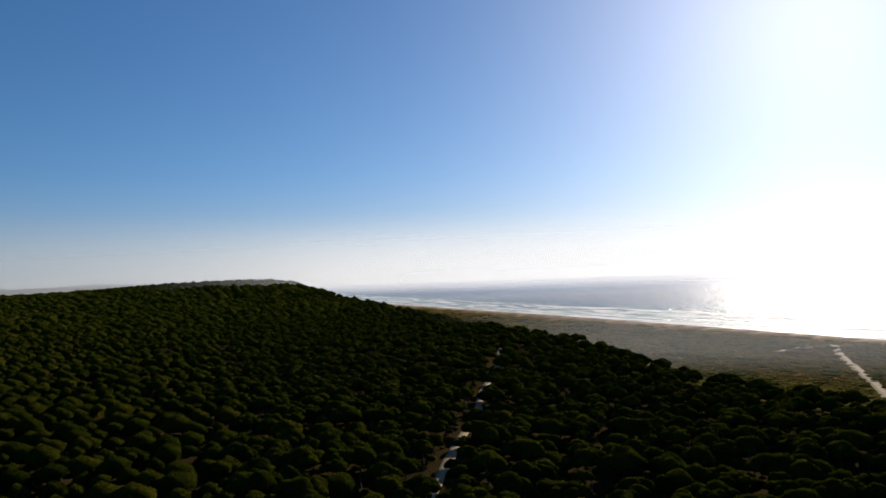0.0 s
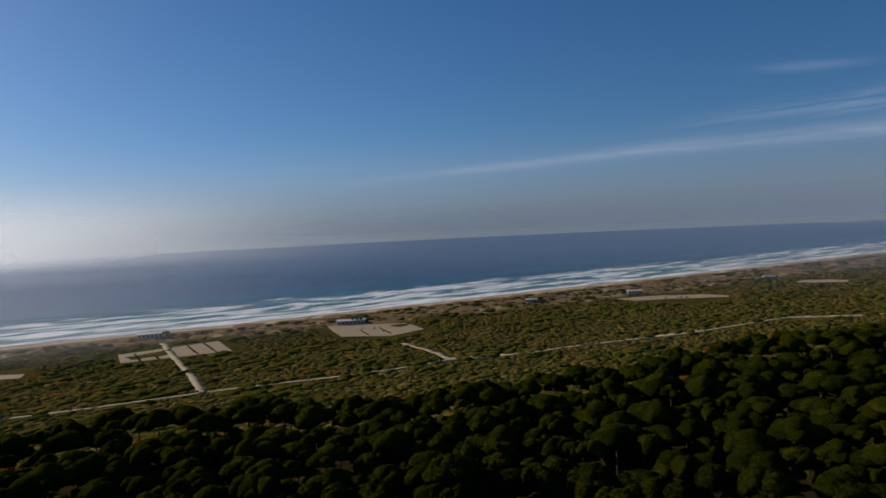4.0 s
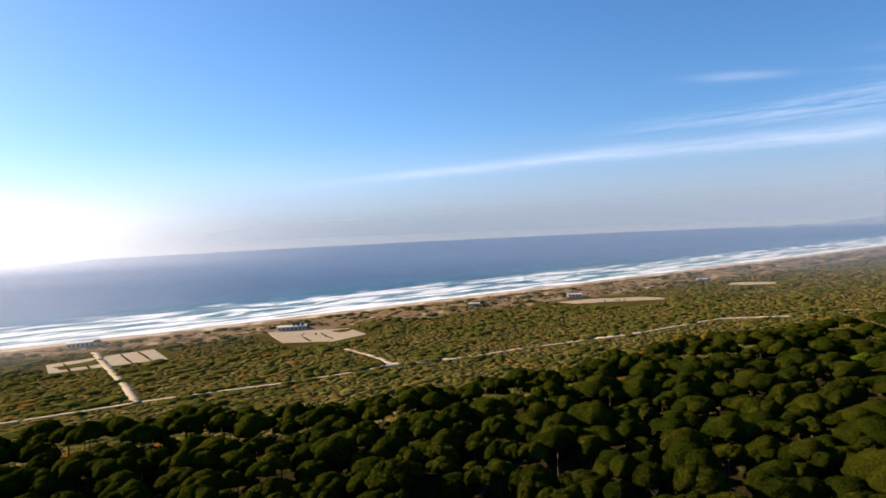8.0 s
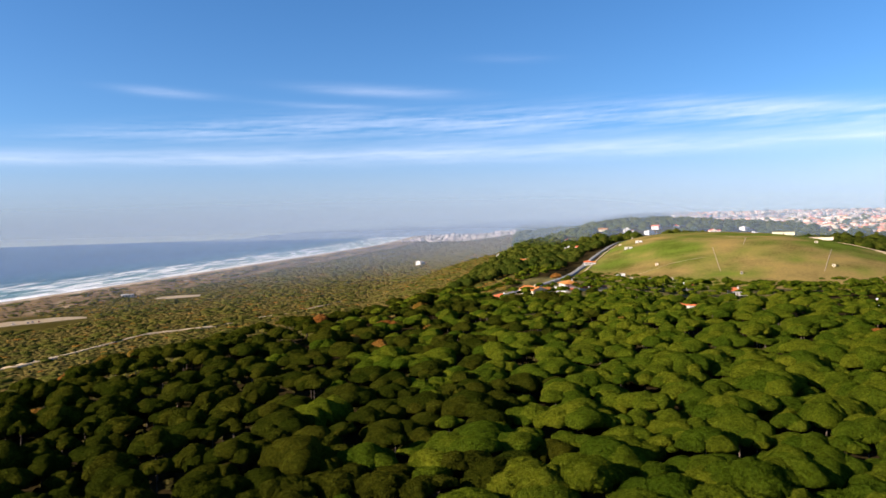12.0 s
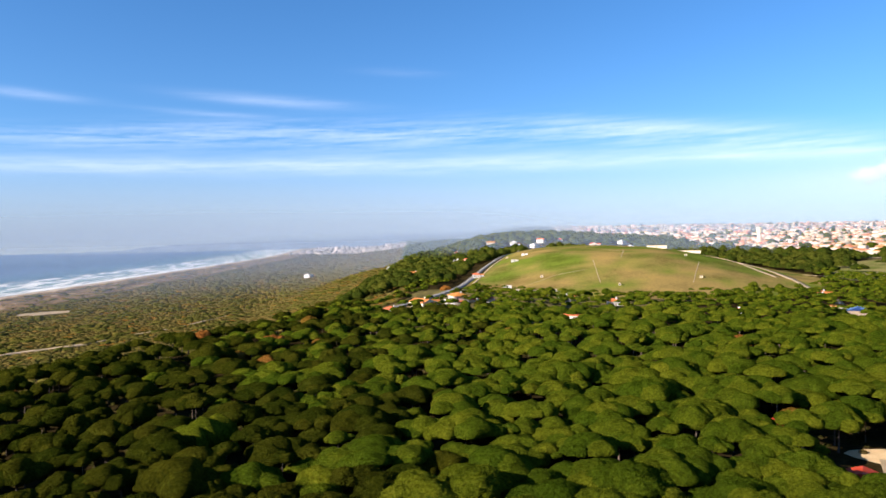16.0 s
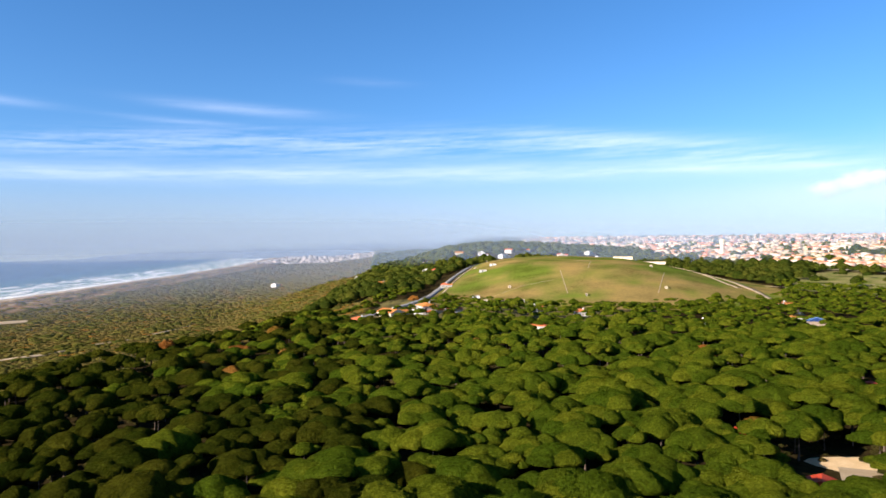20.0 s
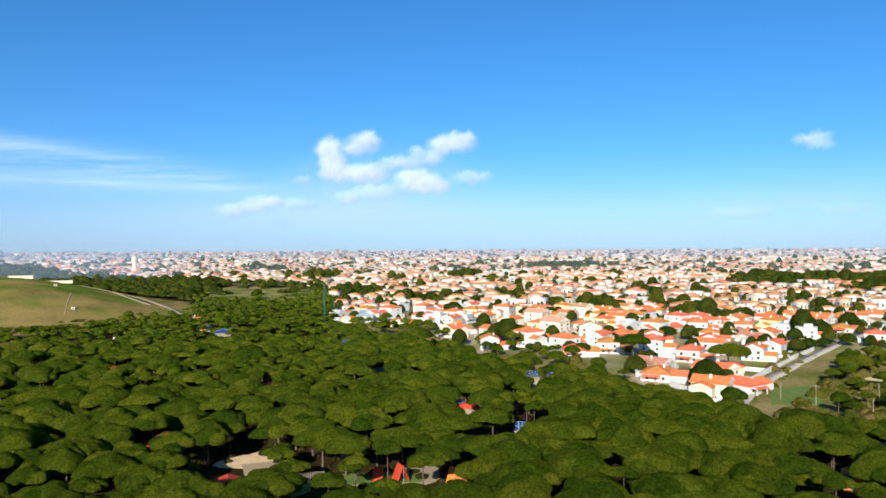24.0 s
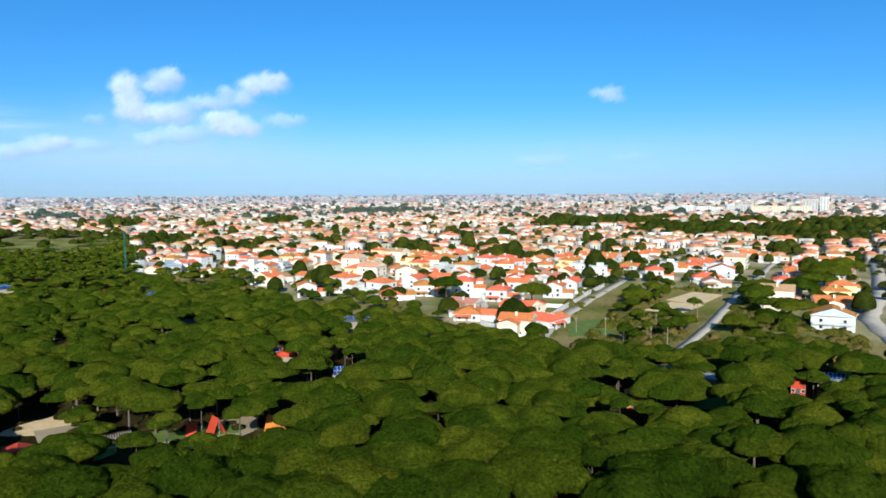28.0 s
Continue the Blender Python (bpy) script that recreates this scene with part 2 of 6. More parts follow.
def tiled(name, protos, which, places, mat, smooth_faces=False):
    """One mesh of many copies: places rows of x, y, z, turn, sx, sy, sz."""
    vs, fs, base = [], [], 0
    for k, (pv, pf) in enumerate(protos):
        p = places[which == k]
        if not len(p):
            continue
        c, s = np.cos(p[:, 3])[:, None], np.sin(p[:, 3])[:, None]
        X, Y, Z = pv[None, :, 0] * p[:, 4:5], pv[None, :, 1] * p[:, 5:6], pv[None, :, 2] * p[:, 6:7]
        v = np.stack([X * c - Y * s + p[:, 0:1], X * s + Y * c + p[:, 1:2], Z + p[:, 2:3]], -1).reshape(-1, 3)
        f = (pf[None] + (np.arange(len(p)) * len(pv))[:, None, None] + base).reshape(-1, pf.shape[1])
        vs.append(v), fs.append(f)
        base += len(v)
    return mesh_from(name, np.concatenate(vs), np.concatenate(fs), mat, smooth_faces)


def ico(level):
    bm = bmesh.new()
    bmesh.ops.create_icosphere(bm, subdivisions=level, radius=1)
    v = np.array([w.co[:] for w in bm.verts])
    bm.verts.index_update()
    f = np.array([[w.index for w in q.verts] for q in bm.faces])
    bm.free()
    return v, f


# ---- ground, sea ----
rings = np.concatenate([[0.01], 12 * (4985 / 12) ** (np.arange(230) / 229)])
NA = 900
aa = np.arange(NA) * 2 * np.pi / NA
gx, gy = (rings[:, None] * np.sin(aa)).ravel(), (rings[:, None] * np.cos(aa)).ravel()
gv = np.stack([gx, gy, ground_z(gx, gy)], 1)
i, j = np.meshgrid(np.arange(len(rings) - 1), np.arange(NA), indexing="ij")
j2 = (j + 1) % NA
gf = np.stack([i * NA + j, i * NA + j2, (i + 1) * NA + j2, (i + 1) * NA + j], -1).reshape(-1, 4)
ground_mesh = mesh_from("ground", gv, gf, None, True)


def land_cover(me):
    """Ground cover by place: sand, dune, scrub soil, forest floor, meadow, town."""
    co = np.empty(len(me.vertices) * 3, np.float32)
    me.vertices.foreach_get("co", co)
    x, y, z = co.reshape(-1, 3).T
    u = x - np.interp(y, SHORE_Y, SHORE_X)
    s = x - np.interp(y, EDGE_Y, EDGE_X)
    w = wobble(x, y, 40)
    w2 = wobble(x, y, 14, 2.0)
    col = np.zeros((len(x), 3))
    col[:] = (0.036, 0.026, 0.010)                        # forest floor
    low = s < -60
    col[low] = (0.072, 0.058, 0.014)                      # scrub soil
    dune_to = np.interp(y, [-1500, -300, 100, 300, 600, 1200, 3500], [75, 95, 120, 160, 185, 200, 160]) + 14 * w
    dune = low & (u < dune_to)
    col[dune] = (0.19, 0.125, 0.068)
    bare = dune & (w2 > 0.62)
    col[bare] = (0.34, 0.24, 0.14)
    sand_to = np.interp(y, [-1500, -300, 100, 500, 3500], [30, 32, 40, 40, 44]) + 9 * w2
    col[u < sand_to] = (0.46, 0.37, 0.26)
    col[u < 14] = (0.24, 0.19, 0.14)
    plots = (np.degrees(np.arctan2(x, y)) > -8) & (np.degrees(np.arctan2(x, y)) < 16) & (np.hypot(x, y) > 430) & (np.hypot(x, y) < 700) & (s > 0)
    col[plots] = (0.15, 0.125, 0.045)
    fld = in_field(x, y)
    g = np.clip(0.38 + 0.75 * wobble(x, y, 75, 1.0) + 0.6 * wobble(x, y, 30, 2.0) + 0.45 * smooth(760, 670, y), 0, 1)[:, None]
    col = np.where(fld[:, None], (1 - g) * np.array((0.112, 0.142, 0.018)) + g * np.array((0.25, 0.175, 0.055)), col)
    az, d = np.degrees(np.arctan2(x, y)), np.hypot(x, y)
    open_ground = (az > 34) & (az < 120) & ~in_forest(x, y)
    g = np.clip(0.5 + 0.6 * wobble(x, y, 24, 6.0), 0, 1)[:, None]
    col = np.where(open_ground[:, None], (1 - g) * np.array((0.135, 0.135, 0.026)) + g * np.array((0.28, 0.205, 0.085)), col)
    md = in_meadow(x, y)
    col = np.where(md[:, None], (1 - g) * np.array((0.12, 0.15, 0.02)) + g * np.array((0.27, 0.22, 0.09)), col)
    cty = in_city(x, y)
    g = np.clip(0.5 + 0.6 * wobble(x, y, 30, 3.0), 0, 1)[:, None]
    col = np.where(cty[:, None], (1 - g) * np.array((0.13, 0.14, 0.025)) + g * np.array((0.44, 0.34, 0.21)), col)
    at = me.color_attributes.new("cover", "FLOAT_COLOR", "POINT")
    at.data.foreach_set("color", np.concatenate([col, np.ones((len(x), 1))], 1).astype(np.float32).ravel())


land_cover(ground_mesh)
M_GROUND = material("ground_cover", [(0.62, 0.6, 0.55), (1.0, 1.0, 1.0), (1.3, 1.25, 1.1)], 0.03, 18, 1.0, 0.6, spec=0.0, dist=0.5)
nt = M_GROUND.node_tree
cover = nt.nodes.new("ShaderNodeVertexColor")
cover.layer_name = "cover"
mul = nt.nodes.new("ShaderNodeMix")
mul.data_type, mul.blend_type = "RGBA", "MULTIPLY"
mul.inputs[0].default_value = 1
nt.links.new(cover.outputs[0], mul.inputs[6])
nt.links.new(next(n for n in nt.nodes if n.type == "VALTORGB").outputs[0], mul.inputs[7])
nt.links.new(mul.outputs[2], nt.nodes["Principled BSDF"].inputs["Base Color"])
ground_mesh.materials.append(M_GROUND)
tagged(new("ground", ground_mesh), "sandy coastal plain, scrub, forest floor and rising plateau", "ground", kind="structure")


def sea_material():
    m = bpy.data.materials.new("sea_water")
    m.use_nodes = True
    n, link = m.node_tree.nodes, m.node_tree.links.new
    b = n["Principled BSDF"]
    at = n.new("ShaderNodeAttribute")
    at.attribute_name = "offshore"                       # metres from the waterline, over 1000
    tc = n.new("ShaderNodeTexCoord")
    mp = n.new("ShaderNodeMapping")
    mp.inputs["Scale"].default_value = (0.022, 0.005, 0.02)
    link(tc.outputs["Object"], mp.inputs["Vector"])
    nz = n.new("ShaderNodeTexNoise")
    nz.inputs["Scale"].default_value, nz.inputs["Detail"].default_value = 1.0, 6
    link(mp.outputs[0], nz.inputs["Vector"])
    # rows of breakers, bent and broken by the noise
    ad = n.new("ShaderNodeMath")
    ad.operation = "MULTIPLY_ADD"
    link(nz.outputs["Fac"], ad.inputs[0])
    ad.inputs[1].default_value = 0.24
    link(at.outputs["Fac"], ad.inputs[2])
    sn = n.new("ShaderNodeMath")
    sn.operation = "MULTIPLY"
    link(ad.outputs[0], sn.inputs[0])
    sn.inputs[1].default_value = 2 * math.pi / 0.062
    si = n.new("ShaderNodeMath")
    si.operation = "SINE"
    link(sn.outputs[0], si.inputs[0])
    env = n.new("ShaderNodeValToRGB")                    # how much surf, by distance
    e = env.color_ramp.elements
    e[0].position, e[0].color = 0.0, (1, 1, 1, 1)
    e[1].position, e[1].color = 0.05, (0.7, 0.7, 0.7, 1)
    for p, c in ((0.14, 0.66), (0.21, 0.7), (0.26, 0.35), (0.31, 0.0)):
        q = e.new(p)
        q.color = (c, c, c, 1)
    link(at.outputs["Fac"], env.inputs["Fac"])
    f1 = n.new("ShaderNodeMath")
    f1.operation = "MULTIPLY_ADD"
    link(si.outputs[0], f1.inputs[0])
    f1.inputs[1].default_value = 0.28
    link(env.outputs[0], f1.inputs[2])
    nz2 = n.new("ShaderNodeTexNoise")
    nz2.inputs["Scale"].default_value, nz2.inputs["Detail"].default_value = 3.5, 6
    link(mp.outputs[0], nz2.inputs["Vector"])
    f2 = n.new("ShaderNodeMath")
    f2.operation = "MULTIPLY_ADD"
    link(nz2.outputs["Fac"], f2.inputs[0])
    f2.inputs[1].default_value = 0.9
    link(f1.outputs[0], f2.inputs[2])
    foam = n.new("ShaderNodeMapRange")
    foam.inputs["From Min"].default_value, foam.inputs["From Max"].default_value = 0.98, 1.35
    link(f2.outputs[0], foam.inputs["Value"])
    depth = n.new("ShaderNodeValToRGB")
    e = depth.color_ramp.elements
    e[0].position, e[0].color = 0.0, (0.16, 0.17, 0.14, 1)
    e[1].position, e[1].color = 0.5, (0.008, 0.058, 0.145, 1)
    for p, c in ((0.08, (0.09, 0.22, 0.20)), (0.25, (0.028, 0.12, 0.165))):
        q = e.new(p)
        q.color = (*c, 1)
    link(at.outputs["Fac"], depth.inputs["Fac"])
    mx = n.new("ShaderNodeMix")
    mx.data_type = "RGBA"
    link(foam.outputs[0], mx.inputs[0])
    link(depth.outputs[0], mx.inputs[6])
    mx.inputs[7].default_value = (0.80, 0.79, 0.76, 1)
    link(mx.outputs[2], b.inputs["Base Color"])
    ro = n.new("ShaderNodeMapRange")
    ro.inputs["To Min"].default_value, ro.inputs["To Max"].default_value = 0.3, 0.8
    link(foam.outputs[0], ro.inputs["Value"])
    link(ro.outputs[0], b.inputs["Roughness"])
    b.inputs["IOR"].default_value = 1.33
    b.inputs["Specular IOR Level"].default_value = 0.3
    wv = n.new("ShaderNodeTexNoise")
    wv.inputs["Scale"].default_value, wv.inputs["Detail"].default_value = 0.09, 5
    wm = n.new("ShaderNodeMapping")
    wm.inputs["Scale"].default_value = (1.0, 0.4, 1.0)
    link(tc.outputs["Object"], wm.inputs["Vector"])
    link(wm.outputs[0], wv.inputs["Vector"])
    bp = n.new("ShaderNodeBump")
    bp.inputs["Strength"].default_value, bp.inputs["Distance"].default_value = 1.0, 7.0
    link(wv.outputs["Fac"], bp.inputs["Height"])
    link(bp.outputs[0], b.inputs["Normal"])
    return m


def build_sea():
    """Rows along the coast, from the waterline out to the horizon."""
    ys = np.concatenate([np.linspace(-4900, -1600, 60)[:-1], np.linspace(-1600, 2600, 160), np.linspace(2600, 4900, 50)[1:]])
    off = np.concatenate([[-14], np.linspace(0, 320, 40), 320 * (4300 / 320) ** (np.arange(1, 30) / 29)])
    X = np.interp(ys, SHORE_Y, SHORE_X)[:, None] - off[None]
    Y = np.repeat(ys[:, None], len(off), 1)
    R = np.hypot(X, Y)
    k = np.minimum(1, 4960 / R)
    X, Y = X * k, Y * k
    O = np.maximum(off, 0)[None].repeat(len(ys), 0)
    Z = 0.15 + smooth(20, 120, O) * smooth(420, 250, O) * 0.9 * np.sin(O / 62 * 6.28 + wobble(X, Y, 90) * 2.5)
    n0, n1 = X.shape
    a, b = np.meshgrid(np.arange(n0 - 1), np.arange(n1 - 1), indexing="ij")
    f = np.stack([a * n1 + b, (a + 1) * n1 + b, (a + 1) * n1 + b + 1, a * n1 + b + 1], -1).reshape(-1, 4)
    me = mesh_from("water", np.stack([X, Y, Z], -1).reshape(-1, 3), f[:, ::-1], sea_material(), True)
    at = me.attributes.new("offshore", "FLOAT", "POINT")
    at.data.foreach_set("value", (O.ravel() / 1000).astype(np.float32))
    tagged(new("water", me), "blue ocean with white rows of breakers along the beach", "sea", kind="structure")


build_sea()

# ---- roads and car parks, laid over the ground ----


def ribbon(name, pts, width, mat, label, lift=0.25, step=6.0, kind="structure", category="road"):
    """A track draped along a line of places."""
    pts = np.array(pts, float)
    seg = np.r_[0, np.cumsum(np.hypot(*np.diff(pts, axis=0).T))]
    t = np.arange(0, seg[-1] + step, step).clip(0, seg[-1])
    x, y = np.interp(t, seg, pts[:, 0]), np.interp(t, seg, pts[:, 1])
    tx, ty = np.gradient(x), np.gradient(y)
    ln = np.hypot(tx, ty) + 1e-9
    nx, ny = -ty / ln, tx / ln
    w = width / 2 * (1 + 0.18 * wobble(x, y, 9))
    L, R = np.stack([x + nx * w, y + ny * w], 1), np.stack([x - nx * w, y - ny * w], 1)
    n = len(t)
    top = [np.c_[p, ground_z(p[:, 0], p[:, 1]) + lift] for p in (L, R)]
    bot = [np.c_[p, ground_z(p[:, 0], p[:, 1]) - 0.6] for p in (L, R)]
    v = np.concatenate(top + bot)
    k = np.arange(n - 1)
    q = lambda a, b: np.stack([a * n + k, a * n + k + 1, b * n + k + 1, b * n + k], 1)
    f = np.concatenate([q(0, 1)[:, ::-1], q(2, 0)[:, ::-1], q(1, 3)[:, ::-1]])
    return tagged(new(name, mesh_from(name, v, f, mat)), label, category, kind=kind)


ribbon("road", [(-555, -140), (-510, -40), (-505, 0), (-497, 45), (-491, 95), (-489, 118), (-484, 141), (-470, 198), (-464, 241), (-462, 285), (-443, 347), (-437, 396), (-422, 462), (-411, 508), (-404, 629), (-358, 683), (-338, 745), (-314, 786), (-290, 900)], 4.2, M_TRACK, "pale sandy road through coastal scrub")
ribbon("road", [(-489, 108), (-560, 116), (-650, 122), (-700, 125), (-750, 129)], 6.5, M_TRACK, "straight sandy road to a beach car park")
ribbon("road", [(-462, 288), (-490, 296), (-519, 299), (-560, 300)], 6, M_TRACK, "sandy side road towards the dunes")
ribbon("road", [(-418, 470), (-410, 520)], 13, M_TRACK, "wide pale lay-by on the sandy road", 0.3)
ribbon("road", [(-404, 629), (-380, 655), (-358, 683)], 12, M_TRACK, "wide pale lay-by on the sandy road", 0.3)
ribbon("road", [(-474, 268), (-464, 290), (-445, 335)], 13, M_TRACK, "broad sandy junction in the scrub", 0.3)
ribbon("road", [(-540, -268), (-557, -278), (-641, -340), (-720, -400), (-800, -452)], 8, M_TRACK, "sandy road running down to the beach")
ribbon("road", [(-717, -470), (-770, -452), (-800, -440)], 12, M_TRACK, "pale sandy verge beside the beach road")
ribbon("road", [(-93, -160), (-133, -206), (-160, -235), (-189, -273), (-240, -330), (-295, -401)], 3.2, M_TRACK, "sandy forest track between pines")


def patch(name, corners, mat, label, lift=0.22):
    """A flat four-cornered yard with a skirt."""
    bm = bmesh.new()
    top = [bm.verts.new((x, y, float(ground_z(x, y)) + lift)) for x, y in corners]
    bot = [bm.verts.new((x, y, float(ground_z(x, y)) - 0.8)) for x, y in corners]
    bm.faces.new(top)
    for a in range(len(corners)):
        b = (a + 1) % len(corners)
        bm.faces.new((top[b], top[a], bot[a], bot[b]))
    bmesh.ops.recalc_face_normals(bm, faces=bm.faces)
    return tagged(part(name, bm, mat, None), label, "open yard", kind="structure")


patch("pavement", [(-704, 83), (-658, 79), (-644, 170), (-700, 172)], M_TRACK, "pale gravel car park behind the dunes")
patch("pavement", [(-706, 288), (-640, 275), (-607, 312), (-619, 356), (-668, 363)], M_TRACK, "sandy car park beside a beach restaurant")
patch("pavement", [(-642, 650), (-612, 652), (-590, 690), (-600, 722), (-622, 712), (-636, 680)], M_TRACK, "sandy car park in the dunes")
patch("pavement", [(-604, 690), (-584, 694), (-548, 742), (-560, 756), (-590, 748), (-610, 722)], M_TRACK, "sandy car park in the dunes", 0.26)
patch("pavement", [(-584, 930), (-556, 940), (-529, 968), (-540, 992), (-562, 986), (-588, 962)], M_TRACK, "pale sand clearing in scrub")
patch("pavement", [(-700, -42), (-668, 9), (-650, 5), (-680, -50)], M_TRACK, "small sandy clearing in scrub")

# ---- trees ----
rng = np.random.default_rng(7)


def lump(level, seed, rough=0.25, freq=2.2):
    v, f = ico(level)
    o = Vector((seed * 3.1, seed * 7.7, seed))
    k = np.array([1 + rough * noise.noise(Vector(p) * freq + o) + rough * 0.6 * noise.noise(Vector(p) * freq * 2.7 + o) for p in v])
    return v * k[:, None], f


def half(v, f, cut=-0.35):
    """The upper part of a lump, open below."""
    zc = v[f][:, :, 2].mean(1)
    return v, f[zc > cut]


def sphere_spots(n, r, low=-0.15):
    """n jittered places spread over the upper part of a unit sphere."""
    k = np.arange(n)
    z = 1 - (1 - low) * (k + 0.5) / n
    a = k * 2.39996 + r.uniform(0, 6.28)
    p = np.stack([np.sqrt(1 - z * z) * np.cos(a), np.sqrt(1 - z * z) * np.sin(a), z], 1) + r.normal(0, 0.55 / math.sqrt(n), (n, 3))
    return p / np.linalg.norm(p, axis=1)[:, None]


def cushion(level, seed, high, cells=20, small=150):
    """An umbrella crown of radius 1: a dome of height high over a nearly flat foot, swollen into boughs and tufts."""
    r = np.random.default_rng(seed)
    v, f = ico(level)
    f = f[v[f][:, :, 2].mean(1) > -0.45]
    swell = np.zeros(len(v))
    for n, amount in ((cells, 0.20), (small, 0.13)):
        if n:
            near = np.arccos(np.clip((v @ sphere_spots(n, r).T).max(1), -1, 1))
            swell += amount * np.clip(1 - (near / (0.8 * math.sqrt(2 * math.pi * 1.15 / n))) ** 2, -0.45, 1)
    o = r.uniform(0, 40)
    a = np.arctan2(v[:, 1], v[:, 0])
    uneven = 1 + 0.07 * np.sin(2 * a + o) + 0.06 * np.sin(3 * a + o * 2.1) + 0.035 * np.sin(5 * a + o * 3.3)
    p = v * (swell + 0.93)[:, None]
    p[:, :2] *= uneven[:, None]
    foot = 0.16 * p[:, 2] + 0.06 * np.sin(4 * a + o)
    p[:, 2] = np.where(p[:, 2] > 0, p[:, 2] * high, foot * (p[:, 2] < -0.02))
    return p, f


def heads(level, seed, cells=10, small=60):
    """A crown of radius 1 grown from several domed heads of different size that run into one another."""
    r = np.random.default_rng(seed)
    n = int(r.integers(4, 7))
    vs, fs, base = [], [], 0
    for k in range(n):
        a = k * 2 * math.pi / (n - 1) + r.uniform(-0.45, 0.45) + seed
        q = 0 if k == n - 1 else r.uniform(0.34, 0.62)
        w = r.uniform(0.40, 0.60) if q else r.uniform(0.52, 0.68)
        p, f = cushion(level, seed * 7 + k, 1.0, cells, small)
        tall = w * r.uniform(0.95, 1.3)
        z = r.uniform(0.0, 0.2) if q else max(0.1, 1.0 - tall * 1.15)
        vs.append(p * (w, w * r.uniform(0.85, 1.15), tall) + (q * math.cos(a), q * math.sin(a), z))
        fs.append(f + base)
        base += len(p)
    return np.concatenate(vs), np.concatenate(fs)


def crown_mesh(name, seed, high, mat=None, level=4):
    """A near crown: the swollen dome with ragged needle tufts standing off its skin."""
    r = np.random.default_rng(seed)
    bv, bf = heads(level, seed, 12, 95)
    bv = bv * (1, 1, high)
    cen = bv[bf].mean(1)
    nor = np.cross(bv[bf[:, 1]] - bv[bf[:, 0]], bv[bf[:, 2]] - bv[bf[:, 0]])
    nor /= np.linalg.norm(nor, axis=1)[:, None] + 1e-9
    n = 4200
    pick = r.choice(len(cen), n)
    t, w = r.normal(size=(n, 3)) * 0.015, r.normal(size=(n, 3)) * 0.02
    tri = np.stack([cen[pick] - t, cen[pick] + t, cen[pick] + nor[pick] * 0.045 + w], 1).reshape(-1, 3)
    return mesh_from(name, np.concatenate([bv, tri]), np.concatenate([bf, np.arange(len(tri)).reshape(-1, 3) + len(bv)]), mat or M_PINE)


def trunk_mesh(name, seed):
    """A leaning tapered trunk that forks into limbs under the crown; unit height."""
    r = random.Random(seed)
    bm = bmesh.new()

    def limb(a, b, ra, rb, seg=6):
        a, b = Vector(a), Vector(b)
        q = (b - a).to_track_quat("Z", "Y").to_matrix()
        loops = []
        for p, rr in ((a, ra), (a.lerp(b, 0.5) + Vector((r.uniform(-0.02, 0.02), r.uniform(-0.02, 0.02), 0)), (ra + rb) / 2), (b, rb)):
            loops.append([bm.verts.new(p + q @ Vector((rr * math.cos(t * 2 * math.pi / seg), rr * math.sin(t * 2 * math.pi / seg), 0))) for t in range(seg)])
        for lo, hi in zip(loops, loops[1:]):
            for t in range(seg):
                bm.faces.new((lo[t], lo[(t + 1) % seg], hi[(t + 1) % seg], hi[t]))

    fork = (r.uniform(-0.05, 0.05), r.uniform(-0.05, 0.05), 0.55)
    limb((0, 0, -0.12), fork, 0.032, 0.022)
    for k in range(5):
        a = k * 1.26 + r.uniform(-0.3, 0.3)
        limb(fork, (math.cos(a) * 0.24, math.sin(a) * 0.24, r.uniform(0.78, 0.9)), 0.016, 0.006, 5)
    me = bpy.data.meshes.new(name)
    bm.to_mesh(me)
    bm.free()
    me.materials.append(M_BARK)
    return me


def scatter(x0, x1, y0, y1, cell, jitter=0.36):
    nx, ny = int((x1 - x0) / cell), int((y1 - y0) / cell)
    a, b = np.meshgrid(np.arange(nx), np.arange(ny), indexing="ij")
    x = x0 + (a + 0.5 + 0.5 * (b % 2) + rng.uniform(-jitter, jitter, a.shape)) * cell
    y = y0 + (b + 0.5 + rng.uniform(-jitter, jitter, a.shape)) * cell
    return x.ravel(), y.ravel()


# gaps cut in the canopy to suit the view: a place and how far it is cleared towards the camera
GAPS = [(186, 165, 46), (173, 131, 38), (204, 157, 40), (242, 172, 30), (125, 133, 34), (132, 120, 34), (107, 147, 44), (107, 171, 44), (112, 186, 34), (90, 157, 20), (265, 368, 44),
        # The shortest gaps here let sunlight into the camp clearings.
        (224, 251, 34), (194, 46, 44), (222, 30, 56), (232, 26, 40), (235, 7, 46), (240, -2, 40), (101, 174, 10), (91, 168, 8), (97, 164, 12), (86, 157, 8), (110, 128, 14), (112, 118, 10), (131, 161, 16), (88, 194, 30), (160, 248, 30), (150, 236, 24), (134, 335, 24), (257, 318, 20),
        (-43, 496, 50), (-24, 548, 60), (4, 568, 60), (-7, 498, 40), (50, 473, 50), (74, 448, 50), (120, 531, 50), (184, 460, 50), (261, 484, 60), (298, 577, 60), (247, 436, 40), (290, 560, 50)]


